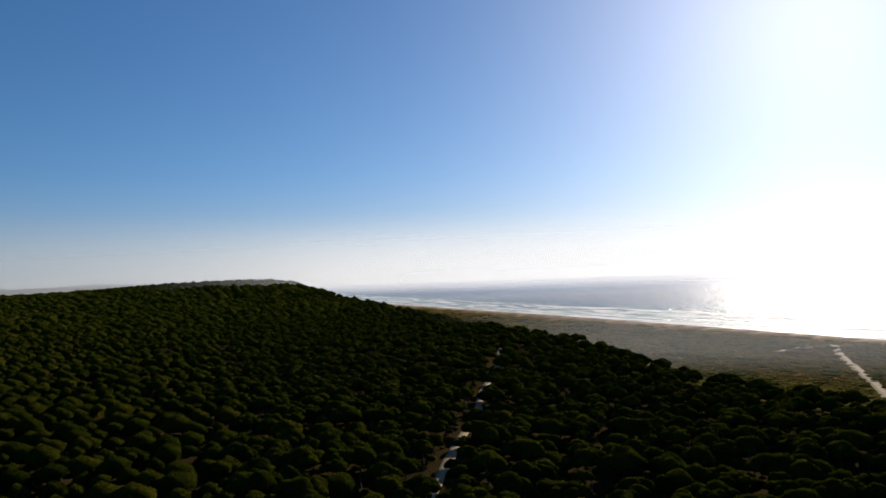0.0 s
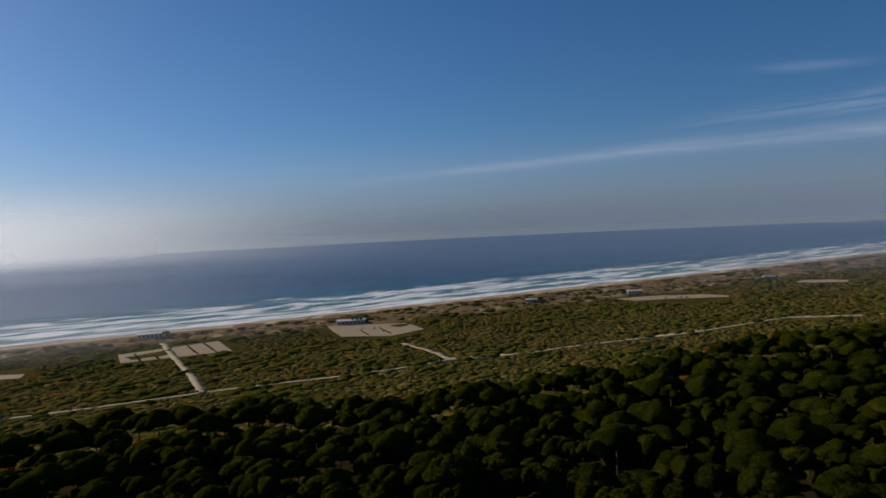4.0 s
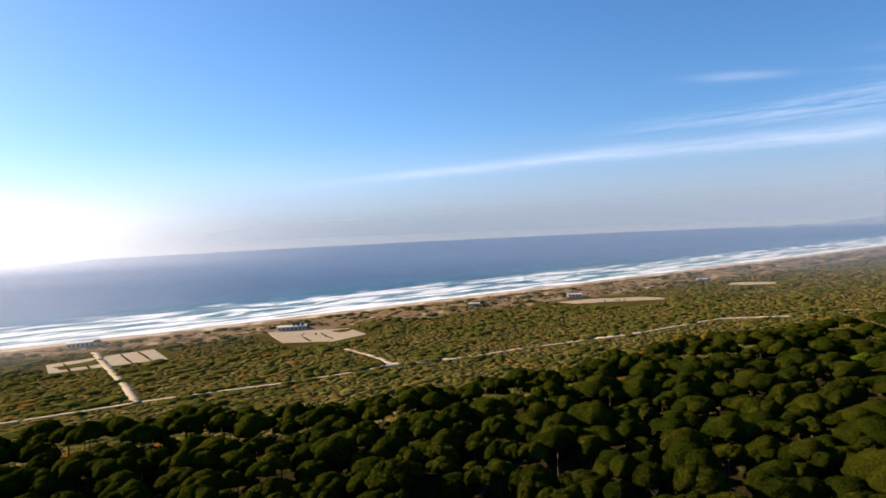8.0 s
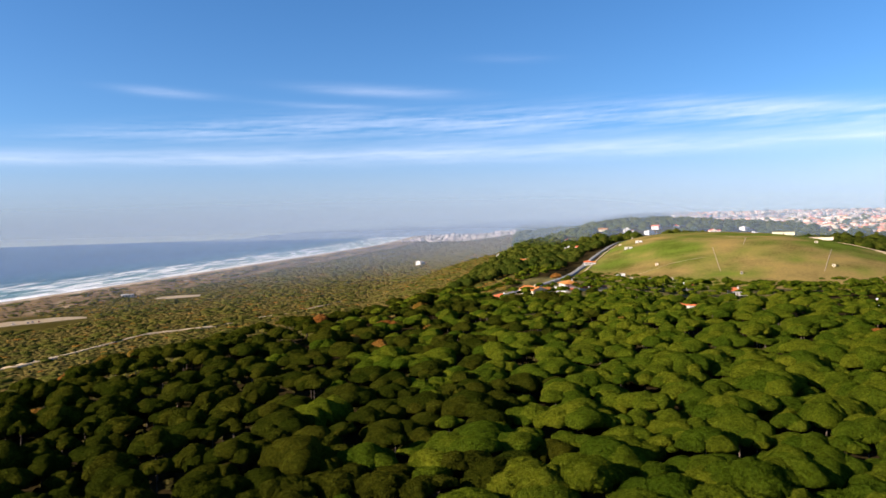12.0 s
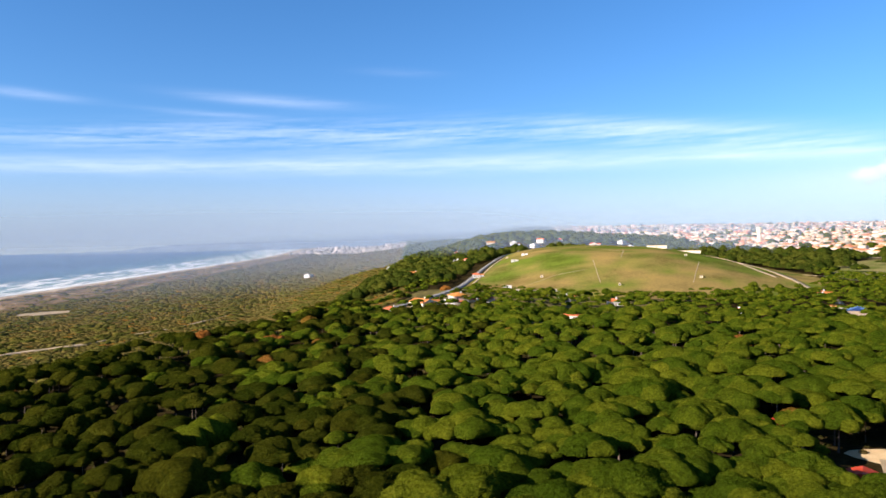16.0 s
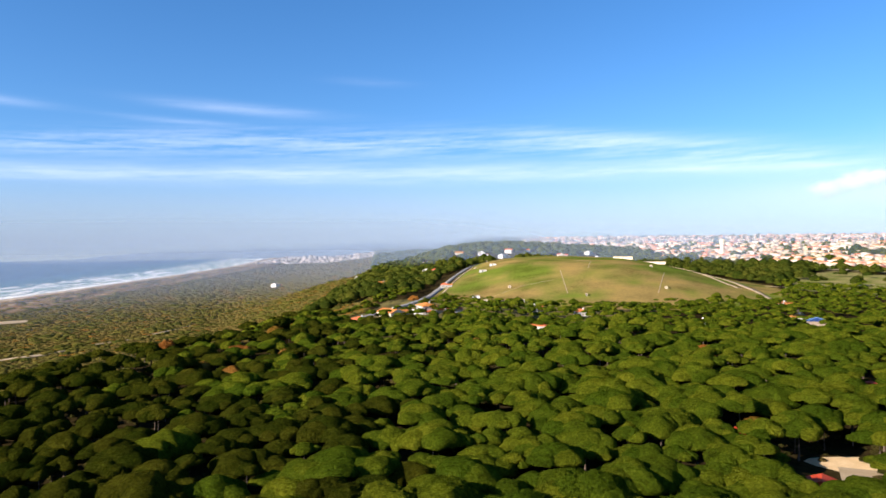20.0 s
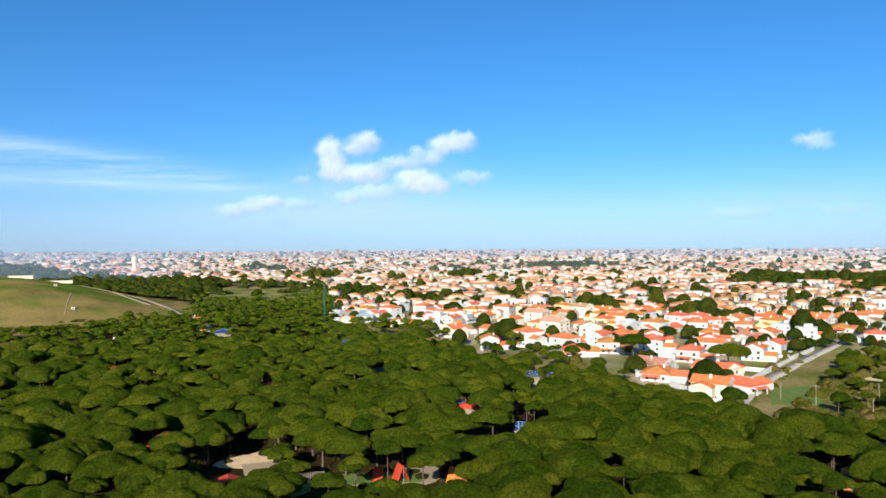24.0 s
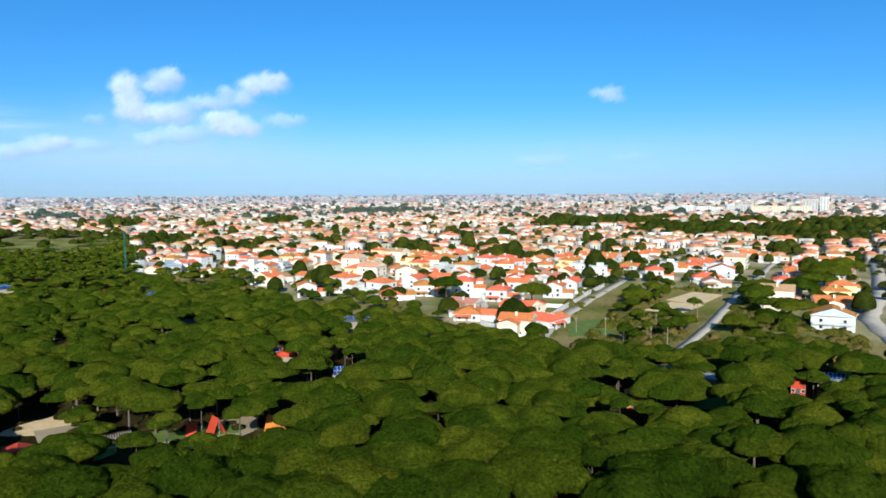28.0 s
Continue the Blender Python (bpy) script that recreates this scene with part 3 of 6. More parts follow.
def clear_of(x, y, margin):
    ok = np.ones(len(x), bool)
    lines = [(np.array((gx, gy)) * (1 + 5 / math.hypot(gx, gy)), np.array((gx, gy)) * (1 - 0.75 * g / math.hypot(gx, gy)), margin) for gx, gy, g in GAPS]
    tr = np.array([(-93, -160), (-133, -206), (-160, -235), (-189, -273), (-240, -330), (-295, -401)], float)
    lines += [(a, b, 4.0) for a, b in zip(tr, tr[1:])]
    tr = np.array([(-45, 530), (-20, 620), (2, 700), (28, 828), (60, 960), (104, 1080)], float)
    lines += [(a, b, 17.0) for a, b in zip(tr, tr[1:])]
    for a, b, r in lines:
        t = np.clip(((x - a[0]) * (b - a)[0] + (y - a[1]) * (b - a)[1]) / ((b - a) @ (b - a)), 0, 1)
        ok &= np.hypot(x - a[0] - t * (b - a)[0], y - a[1] - t * (b - a)[1]) > r
    return ok


TRUNK = (np.array([(math.cos(a) * w, math.sin(a) * w, z) for z, w in ((-0.1, 0.035), (0.9, 0.016)) for a in np.arange(5) * 2 * math.pi / 5]),
         np.array([(k, (k + 1) % 5, 5 + (k + 1) % 5, 5 + k) for k in range(5)]))


def apart(x, y, rad, lap):
    """Keeps, in the order given, each tree whose crown overlaps no kept one by more than lap allows."""
    cells = collections.defaultdict(list)
    keep = np.zeros(len(x), bool)
    for k in range(len(x)):
        a, b = int(x[k] // 15), int(y[k] // 15)
        good = True
        for q in itertools.product((a - 1, a, a + 1), (b - 1, b, b + 1)):
            for m in cells.get(q, ()):
                if (x[k] - x[m]) ** 2 + (y[k] - y[m]) ** 2 < (lap[k] * (rad[k] + rad[m])) ** 2:
                    good = False
                    break
            if not good:
                break
        if good:
            keep[k] = True
            cells[(a, b)].append(k)
    return keep


# villas among the far woods: bearing and distance
VILLAS = [(0.4, 1210), (1.3, 1190), (0.4, 1500), (3.1, 1540), (4.9, 1480), (6.6, 1420), (7.1, 1500), (8.6, 1540), (11.2, 1470), (13.4, 1540), (14.1, 1430), (-3.0, 980), (1.9, 800), (16.2, 1380), (-11.5, 1580), (-5, 1300)]


def off_villas(x, y):
    """Leaves the ground open round each villa and along the camera's line of sight to it."""
    az, d = np.degrees(np.arctan2(x, y)), np.hypot(x, y)
    ok = np.ones(len(x), bool)
    for a, r in VILLAS:
        ok &= ~((abs(az - a) < 0.75) & (d > r - 110) & (d < r + 14))
    return ok


def build_forest():
    x, y = scatter(-720, 640, -760, 780, 6.3, 0.48)
    q = in_forest(x, y) & (np.hypot(x, y) > 25)
    x, y = x[q], y[q]
    d, az = np.hypot(x, y), np.degrees(np.arctan2(x, y))
    wide = smooth(-62, -8, az) * (az < 120)
    edge = (az > -7) & (az < 38) & (d > 440)             # wood below the grass mound, thinned and lowered so the camera sees the village
    rad = rng.uniform(3.4, 6.0, len(x)) + wide * rng.uniform(0.4, 3.4, len(x)) + 1.0 * smooth(35, 62, az) * (az < 120)
    rad = np.where(edge, rng.uniform(2.8, 5.2, len(x)), rad)
    rad *= np.where(rng.uniform(size=len(x)) < 0.3, 0.62, 1.0)
    q = clear_of(x, y, 0.8 + 0.6 * rad) & (wobble(x, y, 30, 4.0) + rng.normal(0, 0.4, len(x)) < 0.75 + 0.35 * wide)
    q &= ~(edge & (rng.uniform(size=len(x)) < np.where(az < 14, 0.5, 0.12)))
    x, y, d, az, wide, rad, edge = (v[q] for v in (x, y, d, az, wide, rad, edge))
    order = np.argsort(-rad + rng.uniform(0, 5.0, len(x)))
    x, y, d, az, wide, rad, edge = (v[order] for v in (x, y, d, az, wide, rad, edge))
    q = apart(x, y, rad, np.where(az > 26, 0.53, np.where(az > -12, 0.60, 0.65)))
    x, y, d, az, wide, rad, edge = (v[q] for v in (x, y, d, az, wide, rad, edge))
    n = len(x)
    hgt = rng.uniform(7.8, 11.6, n) + wide * 0.8 + 0.45 * (rad - 5.0)
    hgt = np.where(edge, hgt * rng.uniform(0.5, 0.9, n) * np.where(az < 14, 1.0, 1.2), hgt)
    # Pines sunward of the camp are shortened so sunlight reaches its clearing.
    along, side = (x - 108) * -0.875 + (y - 165) * -0.485, (x - 108) * -0.485 + (y - 165) * 0.875
    undersized = (along > 2) & (along < 36) & (abs(side) < 17)
    hgt, rad = np.where(undersized, hgt * 0.58, hgt), np.where(undersized, rad * 0.66, rad)
    deep = np.where(wide > rng.uniform(0.2, 0.8, n), rng.uniform(0.52, 0.72, n), rng.uniform(0.74, 0.95, n))
    shown = (az > -150) & (az < 96) & (d > 96)
    near = np.zeros(n, bool)
    near[np.argsort(np.where(shown, d, 1e9))[:290]] = True
    # Trees on the sunward bearings take the needle colour with shade painted in.
    shaded = smooth(-34, 18, az) * (az < 120) < rng.uniform(0.1, 0.9, n)
    crowns = [crown_mesh("crown", 11 + k * 5, 1.0, M_PINE) for k in range(7)] + [crown_mesh("crown", 61 + k * 5, 1.0, M_PINE_SHADED) for k in range(4)]
    trunks = [trunk_mesh("trunk", k) for k in range(4)]
    for k in np.where(near)[0]:
        low = deep[k] < 0.73
        t = tagged(new("pine_tree"), "broad flat-topped umbrella pine in the plateau forest" if low else "round-headed dark green pine on the plateau", "tree", "pines of the near forest")
        t.location = (x[k], y[k], float(ground_z(x[k], y[k])))
        c = part("crown", crowns[7 + int(k) % 4 if shaded[k] else int(k) % 7], None, t)
        c.scale = (rad[k] * rng.uniform(0.9, 1.12), rad[k] * rng.uniform(0.9, 1.12), rad[k] * deep[k])
        c.location = (0, 0, hgt[k] - rad[k] * deep[k])
        c.rotation_euler = (rng.normal(0, 0.07), rng.normal(0, 0.07), rng.uniform(0, 6.28))
        b = part("trunk", trunks[int(k) % 4], None, t)
        b.scale = (rad[k] * 1.5, rad[k] * 1.5, hgt[k] - rad[k] * deep[k] * 0.75)
        b.rotation_euler = (0, 0, rng.uniform(0, 6.28))
    # the rest of the wood, plainer with distance
    turn = rng.uniform(0, 6.28, n)
    px = np.stack([x, y, ground_z(x, y) + hgt - rad * deep, turn, rad, rad * rng.uniform(0.86, 1.16, n), rad * deep], 1)
    seen = ~near & (az > -165) & (az < 100)
    for lo, hi, level, where in ((0, 270, 3, "covering the plateau"), (270, 600, 2, "in the middle of the plateau"), (600, 2000, 1, "reaching back to the fields")):
        protos = [heads(level, 30 + 7 * k + level, 11, 50 if level > 2 else 0) for k in range(12)]
        for kind, mat, word in ((shaded, M_PINE_SHADED_FAR, "shade-coloured"), (~shaded, M_PINE_FAR, "dense umbrella")):
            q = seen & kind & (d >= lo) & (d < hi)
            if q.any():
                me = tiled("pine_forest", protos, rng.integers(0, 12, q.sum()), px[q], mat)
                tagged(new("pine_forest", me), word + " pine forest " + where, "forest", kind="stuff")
    q = ~near & ~seen
    protos = [cushion(1, 90 + k, 1.0, 7, 0) for k in range(5)]
    tagged(new("pine_forest", tiled("pine_forest_behind", protos, rng.integers(0, 5, q.sum()), px[q], M_PINE_SHADED_FAR)), "pine forest on the far side of the plateau", "forest", kind="stuff")
    q = seen & (d < 420)
    px = np.stack([x, y, ground_z(x, y), turn, rad * 1.5, rad * 1.5, hgt - rad * deep * 0.8], 1)[q]
    tagged(new("forest_trunks", tiled("forest_trunks", [TRUNK], np.zeros(len(px), int), px, M_BARK)), "pale pine trunks under the canopy", "trunks", kind="stuff")
    # far woods, coarser with distance
    small = [cushion(2, 60 + k, 1.0, 11, 0) for k in range(5)]
    fx, fy, fr = [], [], []
    for lo, hi, cell in ((700, 1300, 12), (1300, 2400, 19), (2400, 4700, 36)):
        ax, ay = scatter(-hi, hi, -hi, hi, cell)
        dd, za = np.hypot(ax, ay), np.degrees(np.arctan2(ax, ay))
        outer = (ax < -720) | (ax > 630) | (ay < -760) | (ay > 770)
        edge = ax - np.interp(ay, EDGE_Y, EDGE_X)
        wood = (in_forest(ax, ay) & clear_of(ax, ay, 6.0) & off_villas(ax, ay)) | ((edge < -10) & (edge > -95) & (ay > 300))
        ok = (dd > (lo if lo > 700 else 0)) & (dd < hi) & wood & outer & ((za < -140) | (za > 178) | ((za > -12) & (za < 40))) & (rng.uniform(size=len(ax)) < 0.88)
        fx.append(ax[ok]), fy.append(ay[ok]), fr.append(np.full(ok.sum(), cell * 0.6))
    fx, fy, fr = np.concatenate(fx), np.concatenate(fy), np.concatenate(fr)
    fr = fr * rng.uniform(0.7, 1.25, len(fx))
    px = np.stack([fx, fy, ground_z(fx, fy) + 4, rng.uniform(0, 6.28, len(fx)), fr, fr, np.minimum(fr * 0.75, 8) * rng.uniform(0.6, 1.6, len(fx))], 1)
    kinds = rng.integers(0, 5, len(fx))
    for q, mat, lab in ((fy < 0, M_PINE_SHADED_FAR, "far dark pine woods on a wooded hill"), (fy >= 0, M_TOWNTREE, "far pine woods on the plateau and its hills")):
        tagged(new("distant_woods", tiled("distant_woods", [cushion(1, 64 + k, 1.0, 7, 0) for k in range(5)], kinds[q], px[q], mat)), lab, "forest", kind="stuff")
    tiny = [half(*lump(1, 70 + k, 0.5, 2.0)) for k in range(5)]
    # scrub of the coastal plain and of the slope below the wood
    bx, by, br = [], [], []
    for y0, y1, cell in ((-900, 1100, 4.7), (1100, 2000, 8), (2000, 3500, 15), (-2300, -900, 15)):
        ax, ay = scatter(-860, 0, y0, y1, cell, 0.45)
        bx.append(ax), by.append(ay), br.append((rng.uniform(0.5, 0.85, len(ax)) + 0.3 * (rng.uniform(size=len(ax)) < 0.06)) * cell)
    bx, by, br = np.concatenate(bx), np.concatenate(by), np.concatenate(br)
    br = br * rng.uniform(0.6, 1.3, len(br)) * (1 + 0.35 * wobble(bx, by, 19, 6.0))
    u = bx - np.interp(by, SHORE_Y, SHORE_X)
    s = bx - np.interp(by, EDGE_Y, EDGE_X)
    full = np.interp(by, [-1500, -300, 100, 300, 600, 1200, 3500], [80, 105, 130, 170, 195, 205, 165])
    dens = np.where(u > full + 18 * wobble(bx, by, 30), 0.95, 0.34 * (u > 66))
    ok = (s < -8) & off_roads(bx, by) & (rng.uniform(size=len(bx)) < dens * (1 - 0.35 * (wobble(bx, by, 22, 3.0) > 0.5)))
    bx, by, br, s = bx[ok], by[ok], br[ok], s[ok]
    tall = rng.uniform(0.45, 0.95, len(bx)) * np.minimum(1, 7 / br) * (1 + 0.5 * smooth(-140, -30, s))
    px = np.stack([bx, by, ground_z(bx, by), rng.uniform(0, 6.28, len(bx)), br, br * rng.uniform(0.8, 1.25, len(bx)), np.minimum(br, 3.2) * tall * 0.25], 1)
    grove = (wobble(bx, by, 45, 9.0) + 0.7 * wobble(bx, by, 16, 5.0) > 0.1) & (rng.uniform(size=len(bx)) < 0.33) & (br < 9)
    px[grove, 4:6] *= 1.35
    px[grove, 6] *= 2.8
    rust = rng.uniform(size=len(bx)) < 0.05 + 0.16 * smooth(-190, -60, s) * (by > -150)
    rust &= ~grove
    tagged(new("plain_pines", tiled("plain_pines", small, rng.integers(0, 5, grove.sum()), px[grove], M_PLAIN)), "dark olive pine thickets on the coastal plain", "shrubs", kind="stuff")
    plain = ~rust & ~grove
    tagged(new("coastal_scrub", tiled("coastal_scrub", tiny, rng.integers(0, 5, plain.sum()), px[plain], M_SCRUB)), "olive and brown scrub on the coastal plain", "shrubs", kind="stuff")
    tagged(new("rusty_scrub", tiled("rusty_scrub", small, rng.integers(0, 5, rust.sum()), px[rust], M_RUST)), "rust-coloured autumn bushes below the pine wood", "shrubs", kind="stuff")
    # undergrowth between the pines
    ax, ay = scatter(-330, 300, -330, 330, 4.6, 0.5)
    ok = in_forest(ax, ay) & (np.hypot(ax, ay) > 60) & clear_of(ax, ay, 3.0) & (rng.uniform(size=len(ax)) < 0.8)
    ax, ay = ax[ok], ay[ok]
    r = rng.uniform(0.8, 2.0, len(ax))
    px = np.stack([ax, ay, ground_z(ax, ay), r * 3, r, r, r * 0.8], 1)
    tagged(new("undergrowth", tiled("undergrowth", [half(*lump(1, 90, 0.35))], np.zeros(len(ax), int), px, M_BUSH)), "brown and olive undergrowth on the forest floor", "shrubs", kind="stuff")


ROADS = [np.array([(-505, -40), (-489, 118), (-464, 241), (-443, 347), (-411, 508), (-404, 629), (-338, 745), (-300, 850)], float),
         np.array([(-489, 108), (-750, 129)], float), np.array([(-462, 288), (-560, 300)], float), np.array([(-540, -268), (-800, -452)], float)]
YARDS = [(-708, -650, 76, 180), (-706, -605, 272, 366), (-646, -538, 652, 750), (-592, -527, 940, 1005), (-702, -648, -52, 10)]


def off_roads(x, y):
    ok = np.ones(len(x), bool)
    for line in ROADS:
        for a, b in zip(line, line[1:]):
            t = np.clip(((x - a[0]) * (b - a)[0] + (y - a[1]) * (b - a)[1]) / ((b - a) @ (b - a)), 0, 1)
            ok &= np.hypot(x - a[0] - t * (b - a)[0], y - a[1] - t * (b - a)[1]) > 3.2
    for x0, x1, y0, y1 in YARDS:
        ok &= ~((x > x0 - 3) & (x < x1 + 3) & (y > y0 - 3) & (y < y1 + 3))
    return ok


build_forest()

# ---- town ----


def box(bm, x0, x1, y0, y1, z0, z1):
    v = [bm.verts.new(p) for p in ((x0, y0, z0), (x1, y0, z0), (x1, y1, z0), (x0, y1, z0), (x0, y0, z1), (x1, y0, z1), (x1, y1, z1), (x0, y1, z1))]
    for q in ((3, 2, 1, 0), (4, 5, 6, 7), (0, 1, 5, 4), (1, 2, 6, 5), (2, 3, 7, 6), (3, 0, 4, 7)):
        bm.faces.new([v[k] for k in q])
    return v

M_CREAM = material("cream_wall", [(0.66, 0.54, 0.36), (0.76, 0.66, 0.48)], 0.4, 8, 0.85, 0.1, rand=0.12)
M_DARKROOF = material("dark_roof_sheet", [(0.05, 0.055, 0.062), (0.1, 0.104, 0.112)], 0.6, 6, 0.85, 0.2)
M_REDROOF = material("red_roof_sheet", [(0.37, 0.038, 0.014), (0.48, 0.066, 0.024)], 0.6, 6, 0.6, 0.2)
M_ORANGE = material("orange_canvas", [(0.44, 0.13, 0.018), (0.56, 0.19, 0.03)], 0.8, 6, 0.8, 0.2)
M_SOLAR = material("solar_cells", [(0.012, 0.03, 0.10), (0.03, 0.06, 0.17)], 1.2, 6, 0.18, 0, spec=0.6)
M_METAL = material("grey_metal", [(0.36, 0.37, 0.38), (0.48, 0.49, 0.50)], 1.5, 6, 0.55, 0.1, metal=0.15)
M_BOARD = material("painted_boards", [(0.46, 0.41, 0.35), (0.60, 0.55, 0.48)], 0.8, 8, 0.9, 0.2)
M_PLANK = material("weathered_planks", [(0.20, 0.15, 0.10), (0.34, 0.27, 0.19)], 1.2, 9, 0.85, 0.3)
M_GREEN = material("green_mast_paint", [(0.03, 0.10, 0.09), (0.06, 0.16, 0.14)], 1.0, 6, 0.5, 0.1)
M_GRASS = material("rough_grass", [(0.10, 0.14, 0.025), (0.17, 0.205, 0.045)], 0.2, 9, 0.95, 0.5)
M_DIRT = material("bare_sandy_dirt", [(0.58, 0.40, 0.20), (0.74, 0.54, 0.30)], 0.2, 9, 0.95, 0.3)
M_BLUEWALL = material("pale_blue_wall", [(0.42, 0.55, 0.66), (0.55, 0.66, 0.74)], 0.4, 8, 0.85, 0.1)


def cube_mesh(name, x0, x1, y0, y1, z0, z1, mat):
    bm = bmesh.new()
    box(bm, x0, x1, y0, y1, z0, z1)
    me = bpy.data.meshes.new(name)
    bm.to_mesh(me)
    bm.free()
    me.materials.append(mat)
    return me


def roof_mesh(name, w, l, rise, mat, gable=False, over=0.45, thick=0.18, end=None):
    """A pitched roof with eaves and thickness, ridge along y."""
    bm = bmesh.new()
    a, b = w / 2 + over, l / 2 + over
    r = b if gable else max(0.3, b - a * 0.9)
    rings = []
    for dz in (0, thick):
        rings.append([bm.verts.new(p) for p in ((-a, -b, dz), (a, -b, dz), (a, b, dz), (-a, b, dz))])
    lo, hi = rings
    for k in range(4):
        bm.faces.new((lo[k], lo[(k + 1) % 4], hi[(k + 1) % 4], hi[k]))
    bm.faces.new(lo[::-1])
    p, q = bm.verts.new((0, -r, rise + thick)), bm.verts.new((0, r, rise + thick))
    ends = [bm.faces.new((hi[0], hi[1], p)), bm.faces.new((hi[2], hi[3], q))]
    bm.faces.new((hi[1], hi[2], q, p))
    bm.faces.new((hi[3], hi[0], p, q))
    for f in ends:
        f.material_index = 1 if gable and end else 0
    me = bpy.data.meshes.new(name)
    bm.to_mesh(me)
    bm.free()
    me.materials.append(mat)
    if end:
        me.materials.append(end)
    return me


def house(kind, label, w, l, floors, roof="hip", wall=None, tiles=None, wing=1, annex=True, balcony=False):
    """A house on an empty at its base: main block, cross wing, terrace annex, roofs, chimney, door, shuttered windows."""
    t = tagged(new("house"), label, "house", "houses of the town")
    h = floors * 3.0 + 0.4
    wall, tiles = wall or M_WALL, tiles or M_ROOF
    part("wall", cube_mesh("wall", -w / 2, w / 2, -l / 2, l / 2, -1.5, h, wall), None, t)
    words = "orange clay tile roof" if tiles is M_ROOF else "weathered brown tile roof"
    if roof == "flat":
        part("roof", cube_mesh("roof", -w / 2 - 0.15, w / 2 + 0.15, -l / 2 - 0.15, l / 2 + 0.15, h, h + 0.5, wall), None, t, "flat pale parapet roof")
        part("stair_tower", cube_mesh("stair_tower", -w * 0.1, w * 0.3, 0, l * 0.35, h + 0.5, h + 2.6, wall), None, t)
    else:
        part("roof", roof_mesh("roof", w, l, w * 0.2, tiles, roof == "gable", 0.6, 0.18, M_BLUEWALL if wing == 0 else wall), None, t, words).location = (0, 0, h)
        part("chimney", cube_mesh("chimney", w * 0.18, w * 0.18 + 0.8, -0.4, 0.6, h, h + w * 0.2 + 0.9, wall), None, t)
    pane = cube_mesh("pane", -0.6, 0.6, -0.03, 0.03, -0.65, 0.65, M_GLASS)
    frame_me = cube_mesh("window", -0.78, 0.78, -0.02, 0.02, -0.8, 0.8, M_PLANK if kind % 3 == 0 else M_BOARD)
    for f in range(floors):
        for side in range(4):
            span, depth = (w, l / 2) if side % 2 == 0 else (l, w / 2)
            for s in ((-0.27, 0.27) if side == 0 else (0.14 * (1 - side % 2 * 2),)):
                wd = part("window", frame_me, None, t)
                wd.matrix_basis = pose(0, 0, 0, 0, 0, 90 * side) @ pose(span * s, -depth - 0.022, f * 2.8 + 1.6)
                part("pane", pane, None, wd).location = (0, -0.03, 0)
    part("door", cube_mesh("door", -0.5, 0.5, -0.04, 0.04, 0, 2.1, M_PLANK), None, t, "brown timber door").location = (0, -l / 2 - 0.045, 0.1)
    if wing:
        ww, wl, wh = w * 0.55, l * 0.62, wing * 2.8 + 0.1
        cx, cy = w / 2 + ww / 2 - 0.02, -l * 0.12
        part("wing", cube_mesh("wing", cx - ww / 2, cx + ww / 2, cy - wl / 2, cy + wl / 2, -1.5, wh, wall), None, t)
        o = part("wing_roof", roof_mesh("wing_roof", wl, ww, wl * 0.18, tiles, True, 0.35, 0.18, wall), None, t, words)
        o.matrix_basis = pose(cx, cy, wh, 0, 0, 90)
    if annex:
        part("annex", cube_mesh("annex", -w / 2 - 3.6, -w / 2, -l * 0.05, l * 0.48, -1.5, 2.7, wall), None, t)
        part("terrace_wall", cube_mesh("terrace_wall", -w / 2 - 3.75, -w / 2 - 3.45, -l * 0.06, l * 0.49, 2.7, 3.5, M_WALL), None, t)
        o = part("porch_roof", roof_mesh("porch_roof", 3.2, w * 0.6, 0.6, tiles, True, 0.2, 0.18, wall), None, t, words)
        o.matrix_basis = pose(-w * 0.12, -l / 2 - 1.7, 2.5, 0, 0, 90)
        for sx in (-0.4, 0.14):
            part("porch_post", cube_mesh("porch_post", w * sx - 0.14, w * sx + 0.14, -l / 2 - 3.1, -l / 2 - 2.8, -1.2, 2.5, wall), None, t)
    if balcony:
        part("balcony", cube_mesh("balcony", -w / 2 + 0.6, w / 2 - 0.6, -l / 2 - 1.3, -l / 2, 2.75, 3.7, M_WALL), None, t, "white balcony with solid parapet")
    return t


